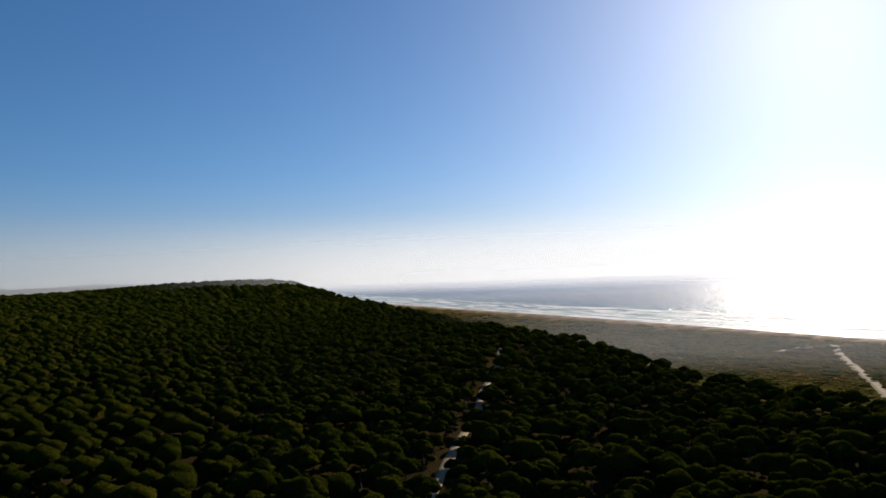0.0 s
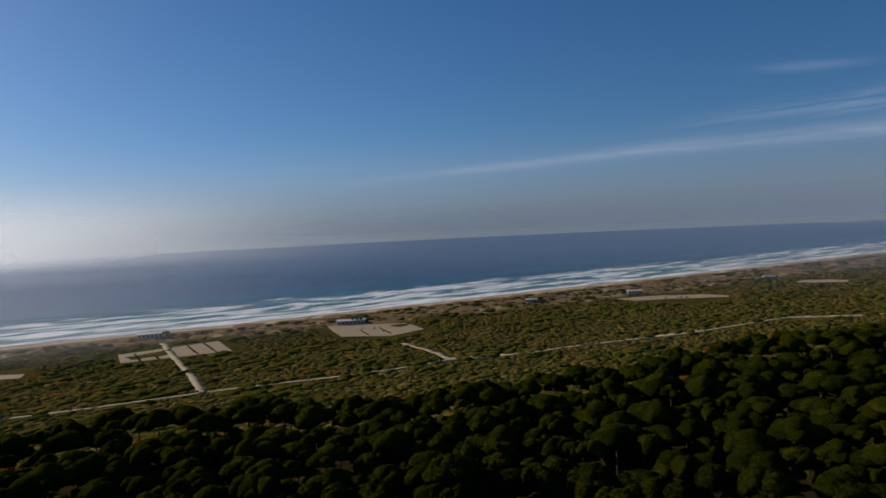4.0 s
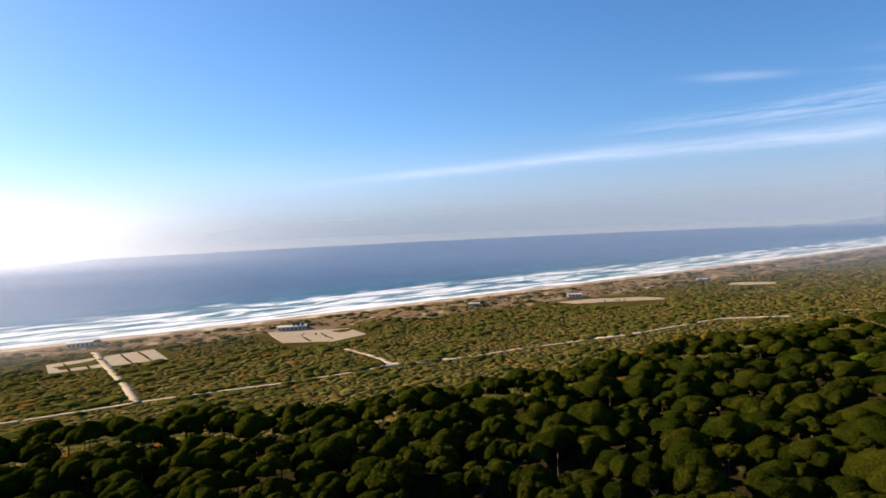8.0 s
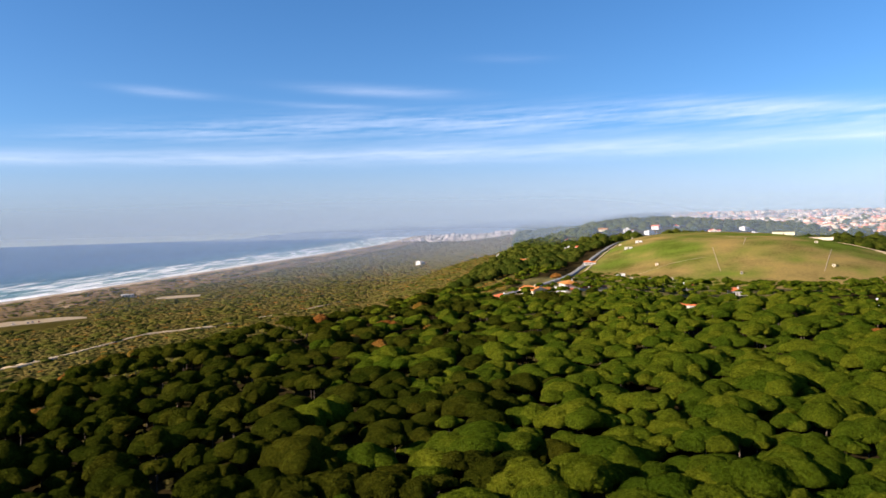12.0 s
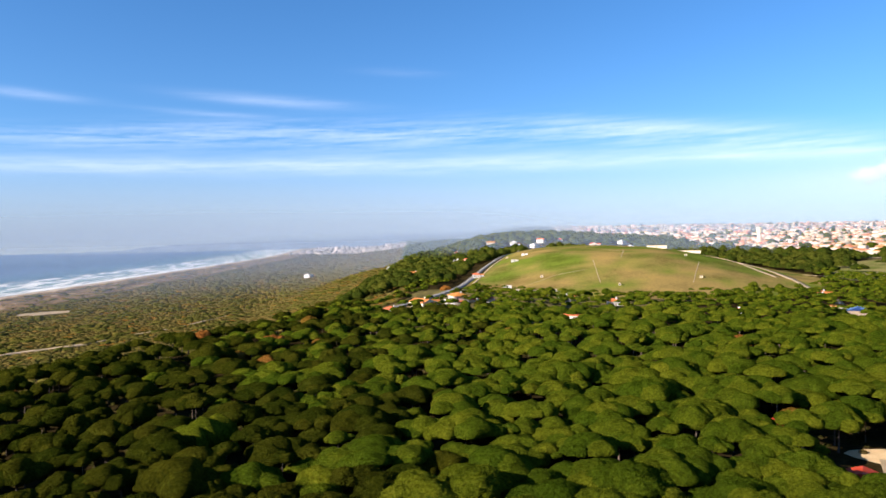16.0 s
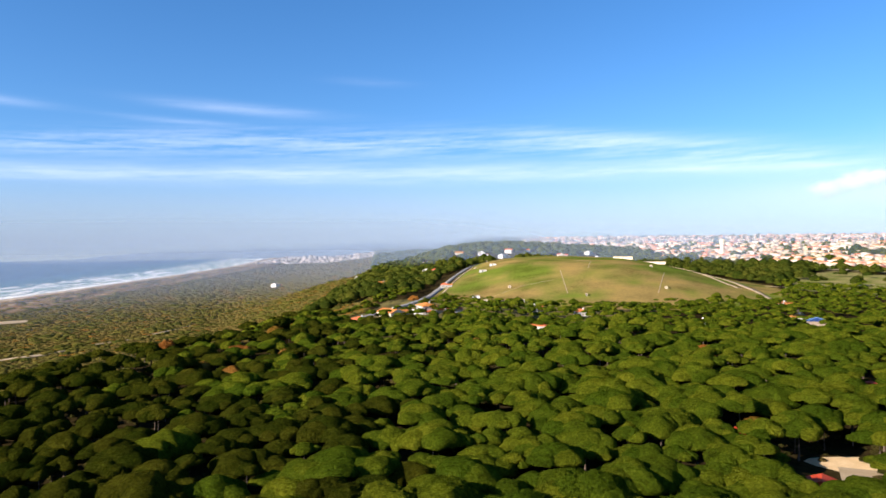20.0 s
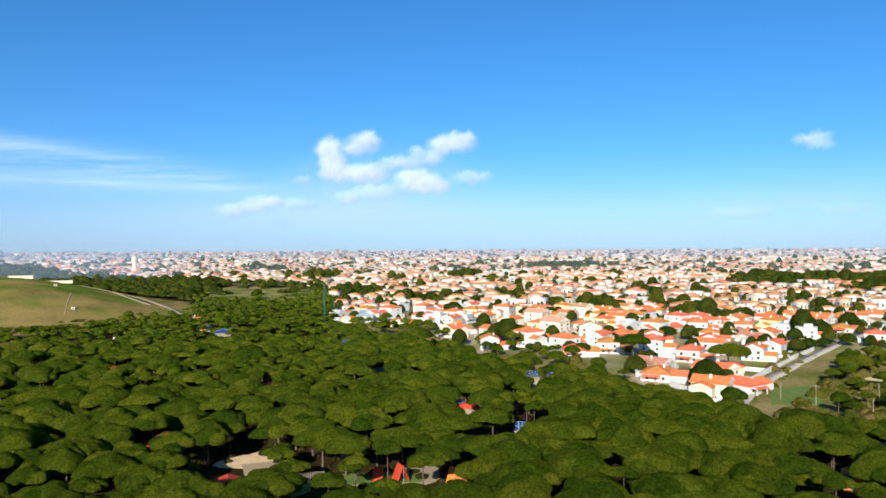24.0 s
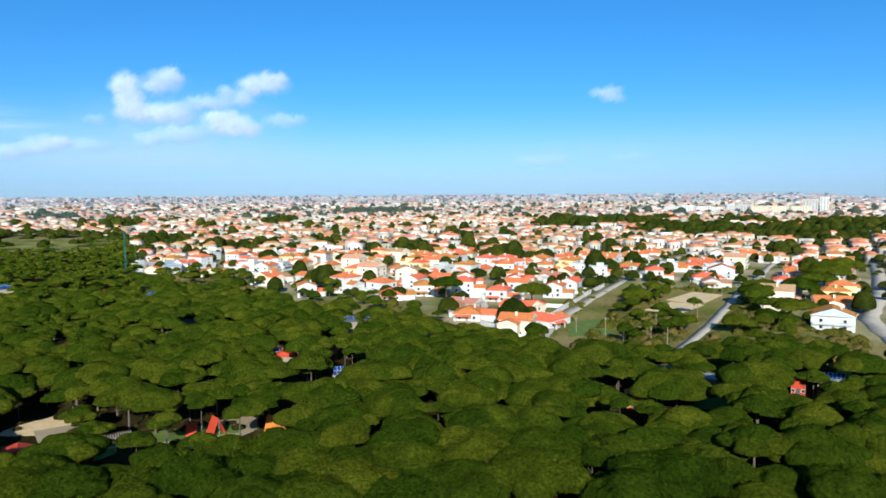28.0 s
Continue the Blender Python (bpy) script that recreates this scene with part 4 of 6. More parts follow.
M_TANROOF = material("tan_roof_tiles", [(0.42, 0.22, 0.10), (0.60, 0.36, 0.19)], 0.8, 7, 0.8, 0.5, rand=0.2)
M_YELLOWWALL = material("yellow_wall", [(0.70, 0.52, 0.24), (0.80, 0.64, 0.34)], 0.4, 8, 0.85, 0.1, rand=0.12)
M_STAINWALL = material("weathered_render", [(0.44, 0.38, 0.31), (0.62, 0.55, 0.46)], 0.5, 8, 0.9, 0.1, rand=0.15)
TYPES = [
    ("white two-storey house with orange tile roof", 12, 15, 2, "hip", M_WALL, M_ROOF, 1, True, False),
    ("white single-storey house with orange tile roof", 13, 18, 1, "hip", M_WALL, M_ROOF, 1, True, False),
    ("cream two-storey house with orange tile roof", 12, 14, 2, "gable", M_CREAM, M_ROOF, 2, False, True),
    ("white gabled house with orange tile roof", 11, 15, 2, "gable", M_WALL, M_ROOF, 1, False, False),
    ("white three-storey house with tile roof and balcony", 13, 15, 3, "hip", M_WALL, M_ROOF, 2, True, True),
    ("white flat-roofed house with parapet", 13, 14, 2, "flat", M_WALL, M_ROOF, 1, False, True),
    ("low cream house with orange tile roof", 13, 18, 1, "gable", M_CREAM, M_ROOF, 1, False, False),
    ("low house with weathered brown tile roof", 11, 16, 1, "gable", M_STAINWALL, M_OLDROOF, 1, True, False),
    ("yellow two-storey house with orange tile roof", 12, 14, 2, "hip", M_YELLOWWALL, M_ROOF, 1, False, True),
    ("tall cream house with tan tile roof and balcony", 14, 16, 3, "gable", M_CREAM, M_TANROOF, 1, False, True),
    ("white house with pale blue gable and orange roof", 17, 15, 2, "gable", M_WALL, M_ROOF, 0, False, True),
    ("small white cottage with orange tile roof", 8, 10, 1, "hip", M_WALL, M_ROOF, 1, False, False),
]
PROTOS = []
for k, spec in enumerate(TYPES):
    PROTOS.append(house(k, *spec))
USED = set()


def put_house(k, x, y, turn, scale=1.0):
    """The first of a kind is moved to its place; later ones are copies."""
    m = pose(x, y, float(ground_z(x, y)), 0, 0, turn)
    if k not in USED:
        USED.add(k)
        PROTOS[k].matrix_basis = m
        return PROTOS[k]
    return copy_thing(PROTOS[k], m)


# houses placed to fit the camera's view: the white ones beside the walled road, the low ones in the wood, the village
# below the field
VIEW_HOUSES = [(4, 374, 190, -70), (0, 371, 166, -78), (1, 309, 154, -72), (3, 398, 142, -80), (4, 484, 212, -62), (0, 516, 192, -70), (4, 505, 214, -20), (1, 456, 160, -72), (5, 508, 148, -75),
         (9, 412, 254, -56), (1, 378, 280, -50), (0, 368, 214, -60), (3, 334, 276, -48), (1, 345, 223, -56), (10, 528, 66, -82), (0, 482, 24, -82), (10, 355, -2, -88), (6, 386, 412, -43), (0, 452, 190, -66), (3, 424, 214, -64),
         (1, 440, 246, -58), (0, 446, 282, -54), (6, 412, 316, -50), (3, 424, 178, -70), (5, 560, 108, -80), (1, 562, 140, -78), (0, 500, 106, -78),
         (11, -43, 496, 30), (6, -24, 548, 40), (0, 4, 568, 20), (11, -7, 498, 0), (11, 50, 473, 10), (11, 74, 448, 70), (11, 24, 572, 15), (11, 88, 562, 0),
         (11, 120, 531, 5), (11, 184, 460, 50), (11, 261, 484, 30), (11, 298, 577, 10), (11, 290, 560, 60), (11, 60, 600, 15)]
house_at = []
for k, x, y, a in VIEW_HOUSES:
    put_house(k, x, y, a)
    house_at.append((x, y))

# street blocks behind them
bx, by = scatter(270, 1250, -140, 1000, 24.5, 0.2)
bd, baz = np.hypot(bx, by), np.degrees(np.arctan2(bx, by))
free = np.ones(len(bx), bool)
for x, y in house_at:
    free &= np.hypot(bx - x, by - y) > 21
for a, b, r in (((276, 104), (700, 126), 11), ((270, 50), (640, 43), 10), ((340, -24), (700, -34), 10), ((330, 205), (372, 150), 9)):
    a, b = np.array(a, float), np.array(b, float)
    t = np.clip(((bx - a[0]) * (b - a)[0] + (by - a[1]) * (b - a)[1]) / ((b - a) @ (b - a)), 0, 1)
    free &= np.hypot(bx - a[0] - t * (b - a)[0], by - a[1] - t * (b - a)[1]) > r


# groves inside the town: bearing, distance, half width in degrees, half depth in metres
GROVES = [(56.3, 2050, 2.8, 90), (59.3, 716, 2.0, 18), (44.8, 830, 1.9, 34), (67.4, 640, 2.8, 18), (74.0, 556, 1.5, 20), (62.5, 985, 1.2, 40), (71.2, 1330, 2.0, 110),
          (76.0, 1420, 2.4, 90), (81.0, 1130, 4.0, 75), (88.5, 1080, 4.0, 130), (92.5, 1350, 4.0, 160), (84.5, 1420, 1.5, 50), (52.0, 900, 1.1, 24), (39.8, 980, 2.0, 70),
          (66.0, 2400, 3.0, 70), (72.0, 2700, 4.0, 80), (86.5, 2600, 5.0, 120), (48.5, 1500, 1.0, 60), (37.0, 1500, 1.2, 60), (33.0, 1900, 1.0, 70), (47.5, 640, 0.8, 16)]


def in_park(x, y):
    """Pine groves and gardens left open inside the town."""
    az, d = np.degrees(np.arctan2(x, y)), np.hypot(x, y)
    g = wobble(x, y, 60, 5.0) > 0.95
    w = 0.3 * wobble(x, y, 25, 2.0)
    for a, r, wa, wr in GROVES:
        g |= np.hypot((az - a) / wa, (d - r) / wr) + w < 1
    return g


ok = free & in_city(bx, by) & (baz < 97) & ~in_park(bx, by)
order = np.where(ok)[0][np.argsort(bd[ok])]
lucky = rng.uniform(size=len(bx))
near_houses = [k for k in order if lucky[k] > 0.14][:150]
for k in near_houses:
    put_house(int(rng.choice(10, p=[0.18, 0.14, 0.12, 0.11, 0.06, 0.10, 0.10, 0.09, 0.06, 0.04])), bx[k], by[k], float(rng.integers(0, 4) * 90 + rng.normal(0, 7) + 14 * wobble(bx[k], by[k], 150)))
R_NEAR = bd[near_houses[-1]]


def far_town():
    """Roofs and walls of the rest of the town, thinning to larger blocks far off."""
    x, y = bx[ok & (bd > R_NEAR)], by[ok & (bd > R_NEAR)]
    sc = np.ones(len(x))
    for lo, hi, cell, k in ((1250, 2300, 28, 1.1), (2300, 4850, 46, 1.5)):
        x2, y2 = scatter(0, hi, -700, hi, cell, 0.45)
        d2, az2 = np.hypot(x2, y2), np.degrees(np.arctan2(x2, y2))
        inside = ((x2 < 1250) & (x2 > 270) & (y2 < 1000)) if lo < 2000 else (d2 < lo)
        q = in_city(x2, y2) & ~inside & (d2 < hi) & (az2 < 99) & ~in_park(x2, y2)
        x, y, sc = np.r_[x, x2[q]], np.r_[y, y2[q]], np.r_[sc, np.full(q.sum(), k)]
    gap = rng.uniform(size=len(x)) < 0.16
    hx, hy, hs = x[~gap], y[~gap], sc[~gap]
    n = len(hx)
    turn = np.round(wobble(hx, hy, 400, 2.0) * 2) * 0.3 + rng.integers(0, 2, n) * math.pi / 2 + rng.normal(0, 0.06, n)
    w, l = rng.uniform(9, 17, n) * hs, rng.uniform(10, 19, n) * hs
    h = rng.choice([3.4, 6.2, 7.0, 9.6], n, p=[0.32, 0.34, 0.26, 0.08])
    z = ground_z(hx, hy)
    add = rng.uniform(size=n) < 0.7
    off = rng.uniform(0.35, 0.6, n) * w
    hx, hy = np.r_[hx, (hx + off * np.cos(turn))[add]], np.r_[hy, (hy + off * np.sin(turn))[add]]
    hs, turn, z = np.r_[hs, hs[add]], np.r_[turn, turn[add] + math.pi / 2], np.r_[z, z[add]]
    w, l = np.r_[w, w[add] * rng.uniform(0.5, 0.8, add.sum())], np.r_[l, l[add] * rng.uniform(0.5, 0.8, add.sum())]
    h = np.r_[h, np.maximum(2.7, h[add] * rng.choice([0.55, 0.8, 1.15], add.sum()))]
    n = len(hx)
    cube = np.array([(sx, sy, sz) for sz in (-0.3, 1) for sx, sy in ((-.5, -.5), (.5, -.5), (.5, .5), (-.5, .5))], float)
    cf = np.array([(4, 5, 6, 7), (0, 1, 5, 4), (1, 2, 6, 5), (2, 3, 7, 6), (3, 0, 4, 7)])
    walls = tiled("town_houses", [(cube, cf)], np.zeros(n, int), np.stack([hx, hy, z, turn, w, l, h], 1), M_WALL_FAR)
    hip = np.array([(-.55, -.55, 0), (.55, -.55, 0), (.55, .55, 0), (-.55, .55, 0), (0, -.25, 1), (0, .25, 1)], float)
    tri = np.array([(0, 1, 4), (2, 3, 5), (1, 2, 5), (1, 5, 4), (3, 0, 4), (3, 4, 5), (3, 2, 1), (3, 1, 0)])
    q = rng.uniform(size=n) < np.interp(np.hypot(hx, hy), [900, 2500], [0.74, 0.36])
    roofs = tiled("town_roofs", [(hip, tri)], np.zeros(q.sum(), int), np.stack([hx, hy, z + h, turn, w, l, rng.uniform(1.2, 2.2, n) * hs], 1)[q], M_ROOF_FAR)
    tagged(new("town_houses", walls), "white and cream houses of the spreading town", "houses", kind="stuff")
    tagged(new("town_roofs", roofs), "orange clay tile roofs of the town", "roofs", kind="stuff")
    # dark window bands on the nearer of these walls
    k = np.hypot(hx, hy) < 1300
    win = np.concatenate([cube * (0.14, 1.02, 0.3) + (s, 0, 0.35) for s in (-0.28, 0.28)] + [cube * (1.02, 0.14, 0.3) + (0, s, 0.35) for s in (-0.28, 0.28)])
    wf = np.concatenate([cf + 8 * j for j in range(4)])
    tagged(new("town_windows", tiled("town_windows", [(win, wf)], np.zeros(k.sum(), int), np.stack([hx, hy, z, turn, w, l, h], 1)[k], M_GLASS)), "dark windows of the town houses", "windows", kind="stuff")
    # gardens, groves and street trees
    gx, gy, gr = [x[gap] + rng.uniform(-5, 5, gap.sum())], [y[gap] + rng.uniform(-5, 5, gap.sum())], [rng.uniform(3, 6, gap.sum()) * sc[gap]]
    for lo, hi, cell in ((280, 1100, 10), (1100, 2300, 17)):
        ax, ay = scatter(200, hi, -200, hi, cell)
        ad = np.hypot(ax, ay)
        q = in_city(ax, ay) & in_park(ax, ay) & (ad > lo) & (ad < hi)
        gx.append(ax[q]), gy.append(ay[q]), gr.append(rng.uniform(0.32, 0.8, q.sum()) * cell)
    for x0, x1, y0, y1, cell, share in ((270, 1250, -140, 1000, 12.0, 0.2), (0, 2600, -400, 2600, 24.0, 0.2)):
        ax, ay = scatter(x0, x1, y0, y1, cell, 0.5)
        ad = np.hypot(ax, ay)
        q = in_city(ax, ay) & (rng.uniform(size=len(ax)) < share * (1 + 1.2 * wobble(ax, ay, 80, 4.0))) & ((ad < 1100) if cell < 20 else ((ad > 1100) & (ad < 2600)))
        gx.append(ax[q]), gy.append(ay[q]), gr.append(rng.uniform(1.5, 4.6, q.sum()) * (1 if cell < 20 else 1.3))
    gx, gy, gr = np.concatenate(gx), np.concatenate(gy), np.concatenate(gr)
    high = np.minimum(gr * 0.9, 8) * rng.uniform(0.6, 1.9, len(gx))
    px = np.stack([gx, gy, ground_z(gx, gy) + np.minimum(gr * 0.6, 4.5), gr * 9, gr, gr, high], 1)
    gd = np.hypot(gx, gy)
    for near, level, cells, small in ((gd < 800, 3, 15, 60), (gd >= 800, 2, 10, 0)):
        pr = [cushion(level, 80 + j, 1.0, cells, small) for j in range(5)]
        tagged(new("town_trees", tiled("town_trees", pr, rng.integers(0, 5, near.sum()), px[near], M_TOWNTREE)), "dark green garden and street trees among the houses", "trees", kind="stuff")


far_town()

# ---- clouds: far backdrop ----


def cloud_material(name):
    m = bpy.data.materials.new(name)
    m.use_nodes = True
    n, link = m.node_tree.nodes, m.node_tree.links.new
    n.remove(n["Principled BSDF"])
    at = n.new("ShaderNodeVertexColor")
    at.layer_name = "cloud"
    # The cloud sheets glow by themselves instead of taking sunlight.
    em, tr, mx = n.new("ShaderNodeEmission"), n.new("ShaderNodeBsdfTransparent"), n.new("ShaderNodeMixShader")
    link(at.outputs["Color"], em.inputs["Color"])
    em.inputs["Strength"].default_value = 0.72
    link(at.outputs["Alpha"], mx.inputs[0])
    link(tr.outputs[0], mx.inputs[1])
    link(em.outputs[0], mx.inputs[2])
    link(mx.outputs[0], n["Material Output"].inputs["Surface"])
    return m


M_CLOUD = cloud_material("glowing_cloud")


def cloud_sheet(name, az0, az1, el0, el1, na, ne, colour, label):
    """A curved sheet of sky far away; colour(az, el) gives red, green, blue and cover."""
    A, E = np.meshgrid(np.linspace(az0, az1, na), np.linspace(el0, el1, ne), indexing="ij")
    D = 4700.0
    a, e = np.radians(A), np.radians(E)
    v = np.stack([D * np.sin(a) * np.cos(e), D * np.cos(a) * np.cos(e), 110 + D * np.sin(e)], -1).reshape(-1, 3)
    i, j = np.meshgrid(np.arange(na - 1), np.arange(ne - 1), indexing="ij")
    f = np.stack([i * ne + j, (i + 1) * ne + j, (i + 1) * ne + j + 1, i * ne + j + 1], -1).reshape(-1, 4)
    me = mesh_from(name, v, f, M_CLOUD, True)
    c = me.color_attributes.new("cloud", "FLOAT_COLOR", "POINT")
    c.data.foreach_set("color", colour(A, E).reshape(-1, 4).astype(np.float32).ravel())
    ob = tagged(new(name, me), label, "clouds", kind="structure")
    ob.visible_shadow = False
    return ob


def fbm(x, y, seed):
    r, w, t = 0, 1.0, 0
    for k in range(5):
        r, t = r + w * wobble(x * 2 ** k, y * 2 ** k, 1.0, seed + k * 1.9), t + w
        w *= 0.6
    return r / t


def cirrus(A, E):
    mid = np.interp(A, [-75, -66, -53, -41, -9, 10, 24, 40], [3.1, 3.5, 4.3, 4.9, 5.2, 5.2, 5.1, 4.6])
    thick = np.interp(A, [-75, -66, -41, -9, 24, 40], [0.1, 0.25, 0.5, 0.75, 0.7, 0.4])
    fine = 0.65 + 0.5 * fbm(A * 0.16, E * 2.6 + A * 0.03, 1.0)
    band = np.exp(-((E - mid) / thick) ** 2) * fine * smooth(-74, -50, A) * smooth(42, 22, A)
    m2 = np.interp(A, [-45, -20, 10, 35], [6.2, 7.4, 7.6, 4.8])
    t2 = np.interp(A, [-45, -10, 35], [0.5, 1.1, 0.8])
    streaks = np.clip(0.4 + 0.9 * fbm(A * 0.13, E * 3.4 - A * 0.12, 3.0), 0, 1)
    upper = 0.75 * np.exp(-((E - m2) / t2) ** 2) * streaks * smooth(-46, -25, A) * smooth(40, 25, A)
    wisps = 0
    for a, e, wa, we, g in ((-30.5, 9.8, 3.0, 0.3, 0.5), (-14, 10.1, 5.5, 0.38, 0.55), (-18, 9.0, 4.5, 0.2, 0.35), (17, 7.4, 8.0, 0.6, 0.5), (-4, 12.4, 3.0, 0.3, 0.14), (-172, 8, 4, 0.5, 0.3)):
        wisps = wisps + g * np.exp(-((A - a) / wa) ** 2 - ((E - e + 0.05 * (A - a)) / we) ** 2) * fine * 1.2
    cover = np.clip((0.42 * band + 0.5 * upper + 0.45 * wisps) * np.interp(A, [-70, -30, 0], [0.7, 0.85, 1.0]), 0, 0.6)
    edge = smooth(2.0, 3.0, E) * smooth(14, 12, E)
    return np.stack([A * 0 + 0.86, A * 0 + 0.91, A * 0 + 1.0, cover * edge], -1)


cloud_sheet("backdrop", -78, 46, 2, 14, 330, 110, cirrus, "thin white cirrus streaks in the blue sky")

PUFFS = [(37.7, 8.14, 0.78, 0.66, 1), (37.88, 7.04, 0.7, 0.74, 1), (38.31, 6.25, 0.98, 0.57, 1), (37.36, 8.05, 0.49, 0.41, 0.9), (40.32, 8.6, 1.07, 0.61, 0.75), (40.92, 8.96, 0.57, 0.41, 0.7),
         (39.6, 8.04, 0.66, 0.41, 0.6), (40.63, 6.25, 1.23, 0.57, 0.9), (39.84, 6.02, 0.74, 0.41, 0.8), (39.2, 4.28, 0.66, 0.41, 0.6), (41.37, 4.7, 1.39, 0.49, 0.5), (42.64, 6.98, 0.9, 0.37, 0.5),
         (44.07, 7.11, 1.07, 0.41, 0.6), (44.7, 7.84, 0.49, 0.37, 0.6), (45.94, 7.46, 0.66, 0.49, 0.7), (46.72, 8.45, 0.9, 0.53, 0.85), (47.99, 8.66, 1.07, 0.61, 0.9), (48.77, 9.1, 0.41, 0.33, 0.7),
         (44.64, 5.62, 1.15, 0.66, 1), (45.88, 5.22, 1.07, 0.53, 0.95), (44.04, 6.02, 0.66, 0.37, 0.8), (48.86, 5.83, 1.07, 0.41, 0.45), (49.94, 5.97, 0.57, 0.25, 0.35), (32.83, 3.9, 0.98, 0.37, 0.75),
         (33.39, 4.0, 0.57, 0.29, 0.6), (32.12, 3.49, 0.66, 0.33, 0.5), (30.69, 3.34, 0.98, 0.33, 0.45), (30.14, 3.06, 0.57, 0.33, 0.4), (35.67, 5.58, 0.49, 0.25, 0.3), (35.24, 3.73, 0.98, 0.33, 0.3),
         (74.28, 7.8, 0.82, 0.37, 0.65), (74.97, 7.35, 0.57, 0.25, 0.4), (69.57, 2.69, 1.64, 0.29, 0.3), (76.3, 2.8, 1.23, 0.29, 0.2)]


def cumulus(A, E):
    n1, n2 = fbm(A * 0.8, E * 0.9, 2.0), fbm(A * 2.2, E * 2.4, 6.0)
    a1, e1 = A + 0.35 * n1 + 0.22 * n2, E + 0.28 * fbm(A * 0.9, E, 4.0) + 0.2 * n2
    clear, shade, dens = 1.0, 0.0, 1e-6
    for a, e, wa, we, g in PUFFS:
        q = np.sqrt(((a1 - a) / wa) ** 2 + ((e1 - e) / we) ** 2)
        c = g * smooth(1.85, 0.45, q)
        clear = clear * (1 - c)
        shade, dens = shade + c * (0.5 + 0.35 * (E - e) / we - 0.22 * (A - a) / wa), dens + c
    core = 1 - clear
    veil = 0.5 * np.exp(-((A - 41.5) / 5.5) ** 2 - ((E - 5.6) / 1.7) ** 2) * (0.7 + 0.5 * n1)
    low = 0.4 * np.exp(-((A - 38) / 12) ** 2 - ((E - 3.0) / 1.3) ** 2) + 0.18 * np.exp(-((A - 72) / 9) ** 2 - ((E - 3.6) / 0.7) ** 2) * (0.6 + 0.6 * n1)
    # Sunlit tops and left sides, greyer bases: light painted into the cloud colour.
    b = np.clip(0.78 + 0.4 * (shade / dens - 0.4) * (dens > 0.02) + 0.1 * core * n2, 0.68, 1.04)
    cover = np.clip(1 - (1 - core * 0.94) * (1 - np.clip(veil + low, 0, 0.6)), 0, 0.95)
    cover = cover * smooth(14, 12, E) * smooth(1.0, 2.2, E) * smooth(14, 22, A) * smooth(92, 84, A)
    return np.stack([b * 0.96, b * 0.975, 0.2 + 0.8 * b, cover], -1)


cloud_sheet("backdrop", 13, 93, 1, 14, 500, 115, cumulus, "small white cumulus clouds over a hazy horizon")


# ---- haze sheets: added see-through sheets that stand in for aerial haze ----


def haze_material(name, shader, tint):
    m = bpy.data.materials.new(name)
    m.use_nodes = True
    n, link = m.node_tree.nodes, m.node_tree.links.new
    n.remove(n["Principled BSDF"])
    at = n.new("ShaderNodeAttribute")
    at.attribute_name = "haze_cover"
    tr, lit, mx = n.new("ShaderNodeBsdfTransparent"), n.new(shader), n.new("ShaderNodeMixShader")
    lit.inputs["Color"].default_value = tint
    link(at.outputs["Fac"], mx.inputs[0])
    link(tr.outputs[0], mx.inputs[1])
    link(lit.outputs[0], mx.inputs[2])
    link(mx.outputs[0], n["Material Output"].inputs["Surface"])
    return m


M_HAZE_BACKLIT = haze_material("haze_sheet_backlit", "ShaderNodeBsdfTranslucent", (0.63, 0.655, 0.70, 1))
M_HAZE_TOPLIT = haze_material("haze_sheet_toplit", "ShaderNodeBsdfDiffuse", (0.262, 0.327, 0.41, 1))


def haze_sheet(mat, D, D1, az0, az1, el0, el1, thick, label):
    """An added curved haze sheet, from distance D at its foot to D1 at its top."""
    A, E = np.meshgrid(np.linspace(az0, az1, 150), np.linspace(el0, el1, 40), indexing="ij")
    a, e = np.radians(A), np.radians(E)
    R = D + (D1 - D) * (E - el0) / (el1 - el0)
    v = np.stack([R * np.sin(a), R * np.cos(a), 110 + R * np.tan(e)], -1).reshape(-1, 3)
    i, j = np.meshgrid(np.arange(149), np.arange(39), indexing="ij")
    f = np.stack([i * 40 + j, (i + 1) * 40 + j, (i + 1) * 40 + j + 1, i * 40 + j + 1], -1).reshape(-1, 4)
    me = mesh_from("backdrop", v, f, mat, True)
    at = me.attributes.new("haze_cover", "FLOAT", "POINT")
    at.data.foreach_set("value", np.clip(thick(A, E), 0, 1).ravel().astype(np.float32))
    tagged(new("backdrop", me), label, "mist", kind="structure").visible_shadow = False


# towards the sun the haze sheets are lit from behind; elsewhere they lean back to catch light from above
haze_sheet(M_HAZE_BACKLIT, 2700, 2700, -190, -66, -2.25, 5.0, lambda A, E: smooth(-2.2, -1.25, E) * smooth(5.0, -0.6, E) * smooth(-66, -96, A) * np.interp(A, [-190, -150, -60], [0.4, 0.72, 0.74]), "pale haze sheet along the sunward horizon")
haze_sheet(M_HAZE_BACKLIT, 1720, 1720, -172, -52, -3.5, 4.0, lambda A, E: smooth(-3.5, -1.3, E) * smooth(4.0, -0.8, E) * smooth(-172, -150, A) * smooth(-52, -92, A) * 0.34, "pale haze sheet over the nearer sea")
haze_sheet(M_HAZE_BACKLIT, 640, 640, -150, -60, -9.2, 1.0, lambda A, E: smooth(-9.2, -6.5, E) * smooth(1.0, -4.0, E) * smooth(-150, -132, A) * smooth(-60, -95, A) * 0.11, "thin backlit haze sheet over the scrub plain")
